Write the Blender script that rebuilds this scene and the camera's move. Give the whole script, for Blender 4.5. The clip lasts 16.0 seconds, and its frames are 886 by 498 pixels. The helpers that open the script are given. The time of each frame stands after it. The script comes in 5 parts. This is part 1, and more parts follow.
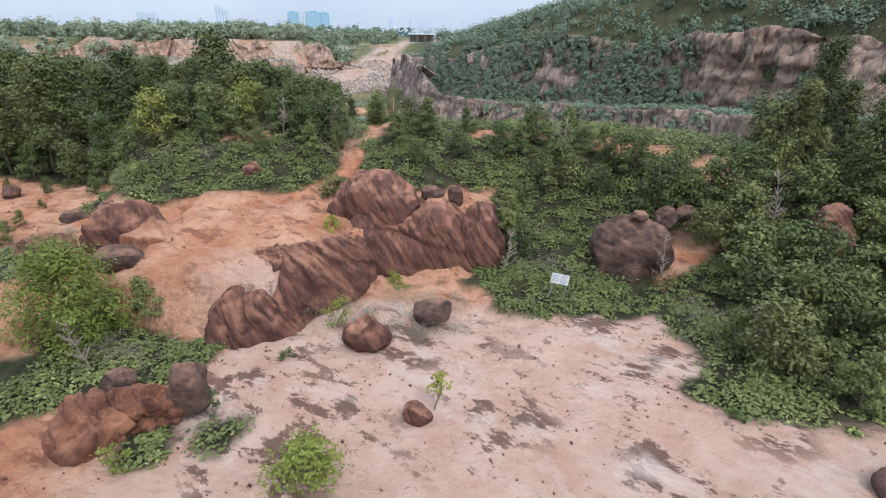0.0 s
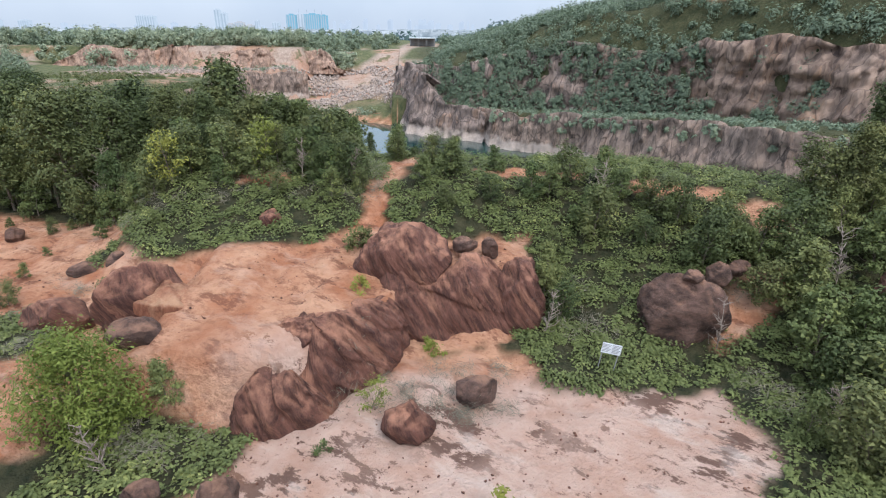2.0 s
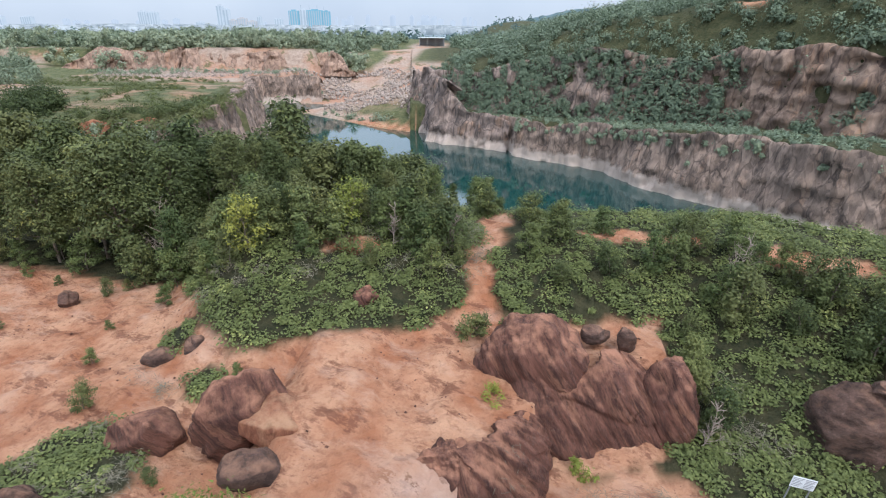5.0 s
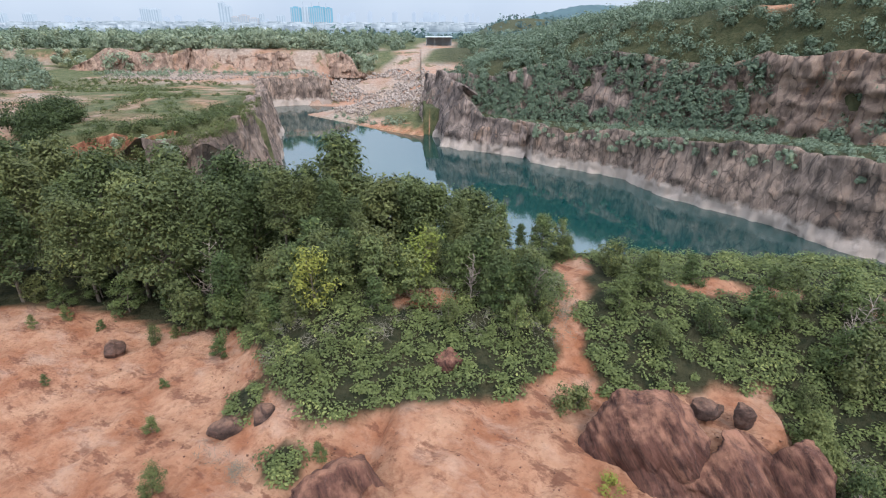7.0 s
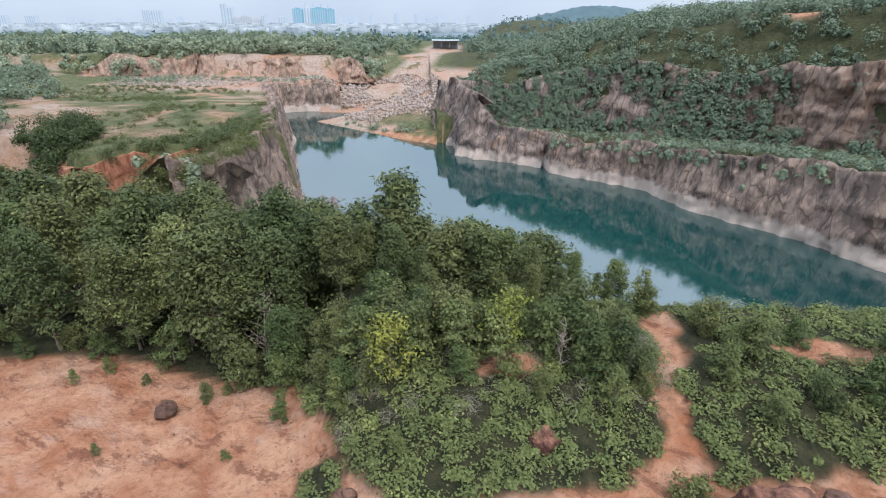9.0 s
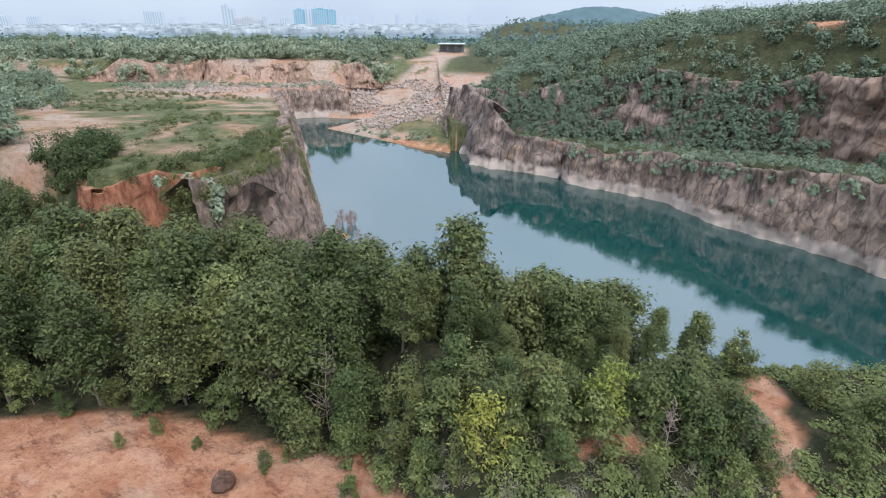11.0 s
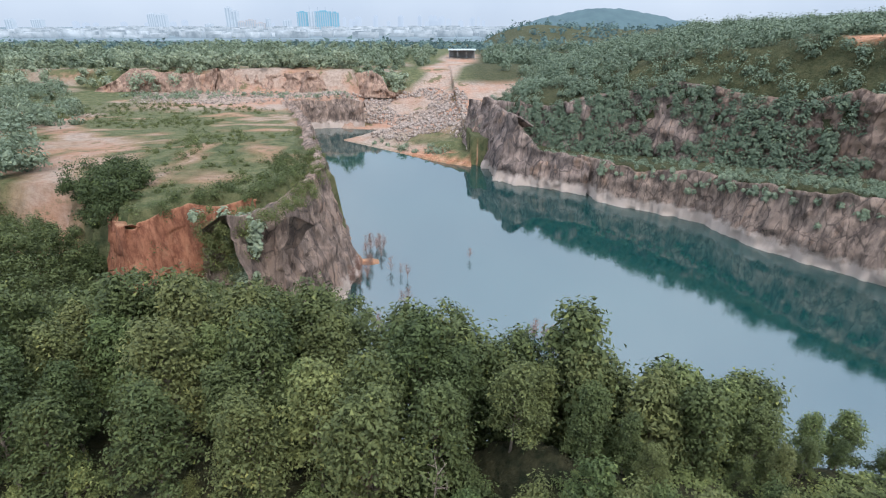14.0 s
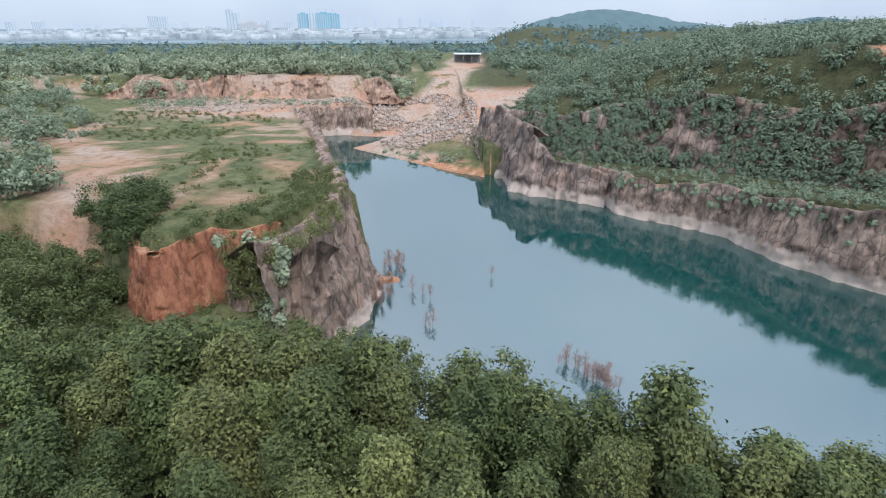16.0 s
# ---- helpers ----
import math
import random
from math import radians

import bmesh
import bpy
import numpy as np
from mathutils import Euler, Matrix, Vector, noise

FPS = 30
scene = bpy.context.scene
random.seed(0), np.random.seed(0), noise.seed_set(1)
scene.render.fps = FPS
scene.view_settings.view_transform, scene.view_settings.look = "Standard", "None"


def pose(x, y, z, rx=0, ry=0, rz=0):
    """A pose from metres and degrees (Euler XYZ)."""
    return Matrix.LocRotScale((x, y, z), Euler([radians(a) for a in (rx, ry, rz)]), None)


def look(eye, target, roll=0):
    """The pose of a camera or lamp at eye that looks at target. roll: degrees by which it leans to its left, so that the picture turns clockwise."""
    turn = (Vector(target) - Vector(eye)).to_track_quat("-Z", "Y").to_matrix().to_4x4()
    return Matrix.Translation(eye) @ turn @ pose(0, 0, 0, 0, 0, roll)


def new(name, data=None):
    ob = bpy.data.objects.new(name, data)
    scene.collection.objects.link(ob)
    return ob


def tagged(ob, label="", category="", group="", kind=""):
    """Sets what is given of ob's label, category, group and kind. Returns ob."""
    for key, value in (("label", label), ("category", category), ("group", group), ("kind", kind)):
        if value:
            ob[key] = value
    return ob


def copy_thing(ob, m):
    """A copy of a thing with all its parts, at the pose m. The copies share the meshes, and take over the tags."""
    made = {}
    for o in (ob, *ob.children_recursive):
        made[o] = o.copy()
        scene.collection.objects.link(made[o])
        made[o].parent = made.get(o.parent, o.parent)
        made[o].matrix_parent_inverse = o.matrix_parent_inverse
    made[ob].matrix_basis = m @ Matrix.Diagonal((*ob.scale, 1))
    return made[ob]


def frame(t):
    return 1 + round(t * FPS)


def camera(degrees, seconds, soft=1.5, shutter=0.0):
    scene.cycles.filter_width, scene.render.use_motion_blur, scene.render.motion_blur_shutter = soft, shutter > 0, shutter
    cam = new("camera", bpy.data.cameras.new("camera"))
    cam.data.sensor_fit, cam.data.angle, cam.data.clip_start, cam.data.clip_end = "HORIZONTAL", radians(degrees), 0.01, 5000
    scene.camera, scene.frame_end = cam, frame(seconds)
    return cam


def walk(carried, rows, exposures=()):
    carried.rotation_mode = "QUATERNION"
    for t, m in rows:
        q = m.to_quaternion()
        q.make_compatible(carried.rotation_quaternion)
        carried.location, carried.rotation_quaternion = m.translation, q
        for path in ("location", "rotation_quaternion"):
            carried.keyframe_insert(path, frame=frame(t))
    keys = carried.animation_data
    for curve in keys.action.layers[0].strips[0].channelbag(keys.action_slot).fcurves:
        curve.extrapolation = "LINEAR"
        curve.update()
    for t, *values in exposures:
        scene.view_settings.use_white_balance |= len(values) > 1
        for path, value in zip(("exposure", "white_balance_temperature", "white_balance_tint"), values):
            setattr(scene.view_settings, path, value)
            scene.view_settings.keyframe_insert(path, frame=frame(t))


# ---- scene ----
# The camera: seconds, x, y, z, yaw, pitch, roll
cam = camera(80.0, 16.0, soft=1.1)
PATH = [
    (0.0, -0.72, 0.56, 10.91, -0.30, -22.87, 0.85),
    (0.5, -0.77, 1.12, 11.37, -0.30, -22.82, 0.67),
    (1.0, -1.09, 1.74, 11.79, -0.31, -22.80, 0.62),
    (1.5, -1.61, 2.41, 12.21, -0.29, -22.79, 0.51),
    (2.0, -2.28, 3.10, 12.61, -0.26, -22.78, 0.40),
    (2.5, -3.04, 3.80, 13.01, -0.27, -22.76, 0.45),
    (3.0, -3.88, 4.52, 13.41, -0.20, -22.92, 0.41),
    (3.5, -4.76, 5.23, 13.82, -0.13, -23.07, 0.35),
    (4.0, -5.67, 5.94, 14.23, -0.13, -23.08, 0.37),
    (6.5, -10.26, 9.43, 16.30, 0.12, -23.51, 0.24),
    (7.0, -11.17, 10.12, 16.72, 0.15, -23.55, 0.24),
    (7.5, -12.08, 10.81, 17.13, 0.20, -23.54, 0.23),
    (8.0, -13.00, 11.51, 17.54, 0.25, -23.51, 0.18),
    (8.5, -13.91, 12.21, 17.94, 0.27, -23.53, 0.18),
    (9.0, -14.82, 12.91, 18.35, 0.29, -23.49, 0.17),
    (11.5, -19.39, 16.50, 20.41, 0.41, -23.41, 0.11),
    (12.0, -20.29, 17.22, 20.84, 0.46, -23.36, 0.07),
    (12.5, -21.18, 17.94, 21.28, 0.47, -23.37, 0.09),
    (13.0, -22.05, 18.65, 21.73, 0.49, -23.36, 0.06),
    (13.5, -22.92, 19.36, 22.19, 0.56, -23.33, 0.01),
    (14.0, -23.79, 20.06, 22.65, 0.63, -23.31, -0.02),
    (14.5, -24.65, 20.77, 23.12, 0.63, -23.27, -0.03),
    (15.0, -25.53, 21.47, 23.58, 0.66, -23.25, -0.06),
    (15.5, -26.44, 22.18, 24.03, 0.65, -23.24, -0.07),
    (16.0, -27.40, 22.91, 24.46, 0.65, -23.22, -0.11),
]


def heading(x, y, z, yaw, pitch, roll):
    a, b = radians(yaw), radians(pitch)
    return look((x, y, z), (x - math.sin(a) * math.cos(b), y + math.cos(a) * math.cos(b), z + math.sin(b)), roll)


walk(cam, [(t, heading(*row)) for t, *row in PATH], exposures=[(0.0, 0.26, 5950, 10), (16.0, 0.26, 5950, 10)])

# ---- light ----
SUN_UP, SUN_ROUND = 52.0, 150.0
world = bpy.data.worlds.new("overcast_sky")
scene.world = world
world.use_nodes = True
wn, wl = world.node_tree.nodes, world.node_tree.links
wn.clear()
w_out, w_bg, w_sky = wn.new("ShaderNodeOutputWorld"), wn.new("ShaderNodeBackground"), wn.new("ShaderNodeTexSky")
w_sky.sky_type, w_sky.sun_disc = "NISHITA", False
w_sky.sun_elevation, w_sky.sun_rotation = radians(SUN_UP), radians(SUN_ROUND)
w_sky.air_density, w_sky.dust_density = 1.0, 3.0
w_scale = wn.new("ShaderNodeVectorMath")
w_scale.operation = "SCALE"
w_scale.inputs["Scale"].default_value = 0.10
wl.new(w_sky.outputs["Color"], w_scale.inputs[0])
# a layer of high, thin cloud over the sky
w_co, w_cloud, w_ramp, w_mix = wn.new("ShaderNodeTexCoord"), wn.new("ShaderNodeTexNoise"), wn.new("ShaderNodeValToRGB"), wn.new("ShaderNodeMix")
w_cloud.inputs["Scale"].default_value, w_cloud.inputs["Detail"].default_value = 2.2, 5.0
w_ramp.color_ramp.elements[0].position, w_ramp.color_ramp.elements[0].color = 0.3, (0.60, 0.69, 0.81, 1)
w_ramp.color_ramp.elements[1].position, w_ramp.color_ramp.elements[1].color = 0.7, (0.84, 0.90, 0.97, 1)
w_mix.data_type = "RGBA"
w_mix.inputs["Factor"].default_value = 0.82
wl.new(w_co.outputs["Generated"], w_cloud.inputs["Vector"])
wl.new(w_cloud.outputs["Fac"], w_ramp.inputs["Fac"])
wl.new(w_scale.outputs["Vector"], w_mix.inputs["A"])
wl.new(w_ramp.outputs["Color"], w_mix.inputs["B"])
wl.new(w_mix.outputs["Result"], w_bg.inputs["Color"])
# an overcast sky is brightest overhead
w_sep, w_up = wn.new("ShaderNodeSeparateXYZ"), wn.new("ShaderNodeMapRange")
wl.new(w_co.outputs["Generated"], w_sep.inputs["Vector"])
wl.new(w_sep.outputs["Z"], w_up.inputs["Value"])
w_up.inputs["From Min"].default_value, w_up.inputs["From Max"].default_value = 0.0, 0.8
w_up.inputs["To Min"].default_value, w_up.inputs["To Max"].default_value = 0.92, 2.1
wl.new(w_up.outputs["Result"], w_bg.inputs["Strength"])
wl.new(w_bg.outputs["Background"], w_out.inputs["Surface"])
sun = new("sun", bpy.data.lights.new("sun", "SUN"))
sun.data.energy, sun.data.angle, sun.data.color = 1.9, radians(14), (1.0, 0.95, 0.88)
sa, sb = radians(SUN_ROUND), radians(SUN_UP)
sun.matrix_world = look((math.sin(sa) * math.cos(sb) * 50, math.cos(sa) * math.cos(sb) * 50, math.sin(sb) * 50), (0, 0, 0))


# ---- arithmetic ----
def sstep(a, b, x):
    t = np.clip((np.asarray(x, float) - a) / (b - a), 0, 1)
    return t * t * (3 - 2 * t)


def hash01(i, j, k, seed):
    n = (i * 374761393 + j * 668265263 + k * 2147483647 + seed * 974634777) & 0xFFFFFFFF
    n = ((n ^ (n >> 13)) * 1274126177) & 0xFFFFFFFF
    n = ((n ^ (n >> 16)) * 2246822519) & 0xFFFFFFFF
    return ((n ^ (n >> 15)) & 0xFFFFFF) / float(0xFFFFFF)


def vnoise(x, y, z=0.0, seed=0):
    """Smooth noise between -1 and 1."""
    x, y, z = np.broadcast_arrays(np.asarray(x, float), np.asarray(y, float), np.asarray(z, float))
    xi, yi, zi = (np.floor(a).astype(np.int64) for a in (x, y, z))
    fx, fy, fz = x - xi, y - yi, z - zi
    fx, fy, fz = (f * f * (3 - 2 * f) for f in (fx, fy, fz))
    total = 0.0
    for dx in (0, 1):
        for dy in (0, 1):
            for dz in (0, 1):
                w = (fx if dx else 1 - fx) * (fy if dy else 1 - fy) * (fz if dz else 1 - fz)
                total = total + w * hash01(xi + dx, yi + dy, zi + dz, seed)
    return total * 2 - 1


def fbm(x, y, z=0.0, seed=0, octaves=4):
    total, size = 0.0, 1.0
    for o in range(octaves):
        total = total + size * vnoise(x * 2 ** o, y * 2 ** o, np.asarray(z) * 2 ** o, seed + o)
        size *= 0.5
    return total


def inside(poly, x, y):
    odd = np.zeros(np.shape(x), bool)
    for (x0, y0), (x1, y1) in zip(poly, poly[1:] + poly[:1]):
        cross = ((y0 > y) != (y1 > y)) & (x < (x1 - x0) * (y - y0) / ((y1 - y0) or 1e-9) + x0)
        odd ^= cross
    return odd


def away(line, x, y, closed=False):
    """Distance to a line of points."""
    best = np.full(np.shape(x), 1e9)
    for (x0, y0), (x1, y1) in zip(line, line[1:] + (line[:1] if closed else [])):
        dx, dy = x1 - x0, y1 - y0
        t = np.clip(((x - x0) * dx + (y - y0) * dy) / (dx * dx + dy * dy + 1e-9), 0, 1)
        best = np.minimum(best, np.hypot(x - x0 - t * dx, y - y0 - t * dy))
    return best


def signed(poly, x, y):
    d = away(poly, x, y, True)
    return np.where(inside(poly, x, y), -d, d)


# ---- plan ----
WATER = -14.75
NEAR_SHORE = [(80, 40), (60, 42), (30, 46), (10, 49), (-15, 51), (-30, 56), (-38, 64), (-44.5, 72.5)]
WEST_SHORE = [(-44.5, 72.5), (-41.6, 80.8), (-38.8, 89.4), (-38.6, 96), (-34.0, 101.5), (-38.4, 105), (-44, 114.5), (-51.7, 141.6), (-61, 173), (-77, 213)]
NORTH_SHORE = [(-77, 213), (-79, 217), (-68, 222), (-51, 220), (-55, 210), (-61, 200.6), (-44, 185.4), (-26, 169), (-13, 161)]
EAST_SHORE = [(-13, 161), (-12, 152), (0, 143.5), (8.7, 139.6), (8.8, 134.3), (18.3, 127), (26.4, 119), (30.3, 110.3), (34.7, 103), (41, 96.6), (48, 82), (62, 66), (80, 56)]
LAKE = NEAR_SHORE + WEST_SHORE[1:] + NORTH_SHORE[1:] + EAST_SHORE[1:]
UPPER_EDGE = [(-17, 178), (-8, 163), (6, 155), (20, 150), (35, 140.5), (47, 127), (57, 112), (72, 92), (110, 70)]
HILL = UPPER_EDGE + [(400, 60), (400, 420), (60, 330), (10, 230)]
BARE = [
    [(-30, -5), (-12, 13.3), (-9, 14.2), (-8.2, 16.5), (-7, 17.5), (-4, 20.5), (0, 21.8), (1.2, 20), (0.9, 19.3), (4, 18.9), (7.6, 18.7), (8.4, 15.8), (6.9, 14.2), (8, 13), (12.2, 12.4), (20, 12), (34, -5)],
    [(-14, 17.8), (-9, 17.0), (-4, 20.3), (0, 21.8), (2, 23.5), (2, 27.6), (-1.4, 27.5), (-4.6, 27.0), (-5.35, 28.2), (-5.35, 30.8), (-4.6, 32.2), (-3.7, 35.6), (-5.1, 35.6), (-5.45, 32.8), (-6.2, 30.6), (-6.15, 29.2), (-6.7, 27.8), (-8, 27.0), (-13, 26.3), (-16.5, 26), (-19, 28.6), (-22.6, 34.8), (-29, 36.8), (-36, 38.6), (-45, 37.6), (-70, 30), (-45, 8), (-22, 10), (-15, 15.5)],
    [(-0.5, 32.3), (5.5, 31.8), (5.6, 32.5), (2, 33.3), (-0.5, 33.0)],
    [(7.6, 30.0), (12, 28.9), (12.4, 29.7), (8, 31.0)],
    [(12.5, 26.2), (13.9, 26.3), (14.2, 27.9), (12.8, 28.0)],
    [(-13.6, 31.0), (-10.6, 31.4), (-10.8, 32.4), (-13.2, 32.2)],
    [(9.2, 21.4), (10.0, 21.4), (12.6, 23.4), (13.4, 24.6), (10.2, 24.0)],
]
GREEN = [(-20.3, 20.6, 2.6), (-17.4, 24.9, 0.9), (-19.6, 28.2, 1.0), (-12.9, 15.6, 2.2), (-8.6, 11.9, 0.9), (-6.9, 12.2, 0.9)]


def bare(x, y):
    """1 on bare soil and rock, 0 where plants cover the ground."""
    d = np.full(np.shape(x), 1e9)
    for poly in BARE:
        d = np.minimum(d, signed(poly, x, y))
    for gx, gy, r in GREEN:
        d = np.maximum(d, r - np.hypot(x - gx, y - gy))
    d = d + 0.35 * fbm(x * 0.9, y * 0.9, 0, 71, 3)
    return 1 - sstep(-0.15, 0.35, d)


def rim_z(x, y):
    return 4.4 + 0.1 * np.clip(x, -20, 60) + 2.4 * vnoise(np.asarray(x) * 0.075, np.asarray(y) * 0.075, 0, 33)


def height(x, y):
    x, y = np.asarray(x, float), np.asarray(y, float)
    lake = signed(LAKE, x, y)
    # the near plateau: a flat of rock, a rise behind it, an orange mound and a low clearing to its west
    ye = y + 0.35 * np.maximum(x - 4, 0)
    rise = 0.35 + 4.7 * sstep(20.5, 33.5, ye)
    west = 1.2 + 0.13 * (x + 20)
    west = np.maximum(west, -2.5)
    left = sstep(-21.5, -15.5, x + 0.25 * (y - 28))
    base = west + (rise - west) * left
    base = base + (0.35 - base) * sstep(18, 12, y) * sstep(-30, -16, x)
    edge = np.interp(x, [-12, -10, -8.6, -6.7, -4.8, -3.6, -1.6, 0.5, 2.0], [17.5, 17.3, 17.7, 18.3, 20.2, 22.6, 23.0, 23.4, 25.0]) + 0.3 * vnoise(x * 0.7, 3.3, 0, 5)
    mound = sstep(-0.3, 1.3, y - edge) * sstep(-15.5, -12.5, x) * (1 - sstep(1.6, 2.8, x)) * (1 - sstep(27.5, 31, y))
    base = np.maximum(base, 0.3 + (2.05 + 0.075 * (y - 19)) * mound)
    base = base - 6.3 * sstep(40, 60, y) * sstep(-16, -34, x)
    base = base + 0.10 * fbm(x * 0.35, y * 0.35, 0, 2, 4)
    rill = np.abs(vnoise(x * 0.35 + 0.25 * y, y * 0.16 - 0.25 * x, 0, 8))
    base = base - 0.16 * (1 - sstep(0.0, 0.22, rill)) * sstep(16.5, 19, y) * bare(x, y)
    near = sstep(50, 42, y)
    base = base + near * (0.05 * fbm(x * 1.1, y * 1.1, 0, 81, 3) - 0.07 * (1 - np.abs(vnoise(x * 0.9 + 0.4 * y, y * 0.5, 0, 83))) ** 6 * sstep(-4, -8, x + 0 * y))
    mid = sstep(17, 18.5, y) * near * bare(x, y)
    base = base + mid * (0.10 * fbm(x * 0.8, y * 0.8, 0, 86, 4) - 0.16 * (1 - np.abs(vnoise(x * 0.45 - 0.3 * y, y * 0.28 + 0.1 * x, 0, 87))) ** 7)
    slab = sstep(21, 19, y)
    base = base - 0.05 * slab * near * (1 - np.abs(vnoise(x * 0.8 + y * 0.45, y * 0.25 - x * 0.14, 0, 85))) ** 8
    # the western quarry floor, with its red step
    step = np.where(x < -58.8, np.minimum(71 - (x + 58.8) * 0.8, 84), np.minimum(72.1 + (x + 58.8) * 0.88, np.maximum(80.5 - (x + 51) * 1.37, 76.2 - (x + 51) * 0.7))) + 2.2
    quarry = 2.6 - 6.5 * sstep(100, 200, y) + 0.5 * fbm(x * 0.06, y * 0.06, 0, 12, 4)
    terrace = sstep(247, 255, y) * 8.0
    quarry = quarry + terrace
    beach = WATER + 0.35 + 0.24 * np.maximum(lake - 5, 0) + 0.9 * fbm(x * 0.12, y * 0.12, 0, 15, 4) * sstep(3, 9, lake)
    beach = np.minimum(beach, 1.5)
    to_beach = sstep(-66, -60, x) * sstep(150, 180, y)
    quarry = quarry + (beach - quarry) * to_beach
    base = base + (quarry - base) * sstep(0.2, 1.6, y - step)
    shore = WATER - 0.9 + lake * (1.5 + 0.25 * vnoise(x * 0.15, y * 0.15, 0, 21)) + 0.35 * fbm(x * 0.3, y * 0.3, 0, 22, 3)
    steep = WATER - 0.6 + np.maximum(lake - 3.6, 0) * 9
    on_west = sstep(68, 74, y) * (1 - to_beach)
    shore = shore + (steep - shore) * on_west
    spit = np.hypot((x + 37.3) / 3.6, (y - 101.3) / 1.9)
    shore = np.maximum(shore, WATER + 0.7 - 1.0 * spit)
    flat = WATER - 0.25 + lake * 0.6
    shore = shore + (flat - shore) * to_beach
    land = np.minimum(base, shore)
    # the eastern bench and hill
    bench = np.clip(-7.0 + (139 - y) * 0.1, -7.5, -1.5) + 0.4 * fbm(x * 0.12, y * 0.12, 0, 31, 3)
    up = -signed(HILL, x, y)
    top = rim_z(x, y) - 0.3
    crest = np.interp(x, [-20, -8, 13, 40, 60, 110], [0.5, 2.5, 8.2, 16.5, 20.5, 22.0])
    crest = np.maximum(crest + 1.6 * fbm(x * 0.035, y * 0.035, 0, 36, 3), top)
    hill = bench + (top - bench) * sstep(3.2, 6.5, up) + (crest - top) * sstep(5, 17, up)
    hill = hill + 0.9 * fbm(x * 0.07, y * 0.07, 0, 35, 4) * sstep(4, 12, up)
    hill = hill - (hill - 3) * sstep(205, 300, y)
    hill = np.minimum(hill, WATER - 0.8 + np.maximum(lake - 3.6, 0) * 7)
    east = ((x > -18 + (178 - y) * 0.05) & (y > 52 + 0.0 * x) & (x + y > 128)) | (inside(HILL, x, y))
    z = np.where(east, hill, land)
    # woods and plain beyond
    far = sstep(262, 330, y)
    z = z + (1.2 + 3.0 * vnoise(x * 0.017, y * 0.014, 0, 41) - z) * far
    r = np.hypot(x, y)
    z = z + (-20.0 - z) * sstep(430, 900, y) * (1 - 0.0 * x)
    knoll = 8 + 30 * np.exp(-((x - 90) / 75) ** 2) + 27 * sstep(60, 220, x) + 10 * np.exp(-((x - 545) / 60) ** 2)
    z = z + (knoll + 6 * fbm(x * 0.01, y * 0.01, 0, 47, 3)) * np.exp(-((y - 900) / 170) ** 2) * sstep(-10, 80, x)
    side = sstep(130, 300, np.abs(x)) * (1 - far)
    z = z + (3.0 + 3 * vnoise(x * 0.01, y * 0.01, 0, 44) - z) * side * (1 - sstep(430, 900, r))
    z = np.where(lake < 0, np.minimum(z, WATER - 0.5), z)
    return z


# ---- materials ----
def material(name):
    m = bpy.data.materials.new(name)
    m.use_nodes = True
    m.node_tree.nodes.clear()
    return m, m.node_tree.nodes, m.node_tree.links


def mix_rgb(n, l, fac, a, b):
    mx = n.new("ShaderNodeMix")
    mx.data_type = "RGBA"
    for key, v in (("Factor", fac), ("A", a), ("B", b)):
        if isinstance(v, (int, float)):
            mx.inputs[key].default_value = v
        elif isinstance(v, tuple):
            mx.inputs[key].default_value = (*v, 1) if len(v) == 3 else v
        else:
            l.new(v, mx.inputs[key])
    return mx.outputs["Result"]


def noise_of(n, l, vec, scale, detail=5.0, rough=0.6, lo=0.35, hi=0.65):
    t = n.new("ShaderNodeTexNoise")
    t.inputs["Scale"].default_value, t.inputs["Detail"].default_value, t.inputs["Roughness"].default_value = scale, detail, rough
    l.new(vec, t.inputs["Vector"])
    r = n.new("ShaderNodeMapRange")
    r.inputs["From Min"].default_value, r.inputs["From Max"].default_value = lo, hi
    l.new(t.outputs["Fac"], r.inputs["Value"])
    return r.outputs["Result"]


def times(n, l, a, b, op="MULTIPLY"):
    t = n.new("ShaderNodeMath")
    t.operation = op
    for i, v in enumerate((a, b)):
        if isinstance(v, (int, float)):
            t.inputs[i].default_value = v
        else:
            l.new(v, t.inputs[i])
    return t.outputs[0]


def finish(n, l, colour, rough=0.85, bump=None, bump_size=0.05, spec=0.3):
    b, o = n.new("ShaderNodeBsdfPrincipled"), n.new("ShaderNodeOutputMaterial")
    if isinstance(colour, tuple):
        b.inputs["Base Color"].default_value = (*colour, 1)
    else:
        l.new(colour, b.inputs["Base Color"])
    if isinstance(rough, (int, float)):
        b.inputs["Roughness"].default_value = rough
    else:
        l.new(rough, b.inputs["Roughness"])
    b.inputs["Specular IOR Level"].default_value = spec
    if bump is not None:
        k = n.new("ShaderNodeBump")
        k.inputs["Distance"].default_value, k.inputs["Strength"].default_value = bump_size, 0.9
        l.new(bump, k.inputs["Height"])
        l.new(k.outputs["Normal"], b.inputs["Normal"])
    l.new(b.outputs["BSDF"], o.inputs["Surface"])
    return b


def place(n):
    return n.new("ShaderNodeNewGeometry").outputs["Position"]


def stretched(n, l, vec, sx, sy, sz, rz=0.0, ry=0.0):
    m = n.new("ShaderNodeMapping")
    m.inputs["Scale"].default_value = (sx, sy, sz)
    m.inputs["Rotation"].default_value = (0, ry, rz)
    l.new(vec, m.inputs["Vector"])
    return m.outputs["Vector"]


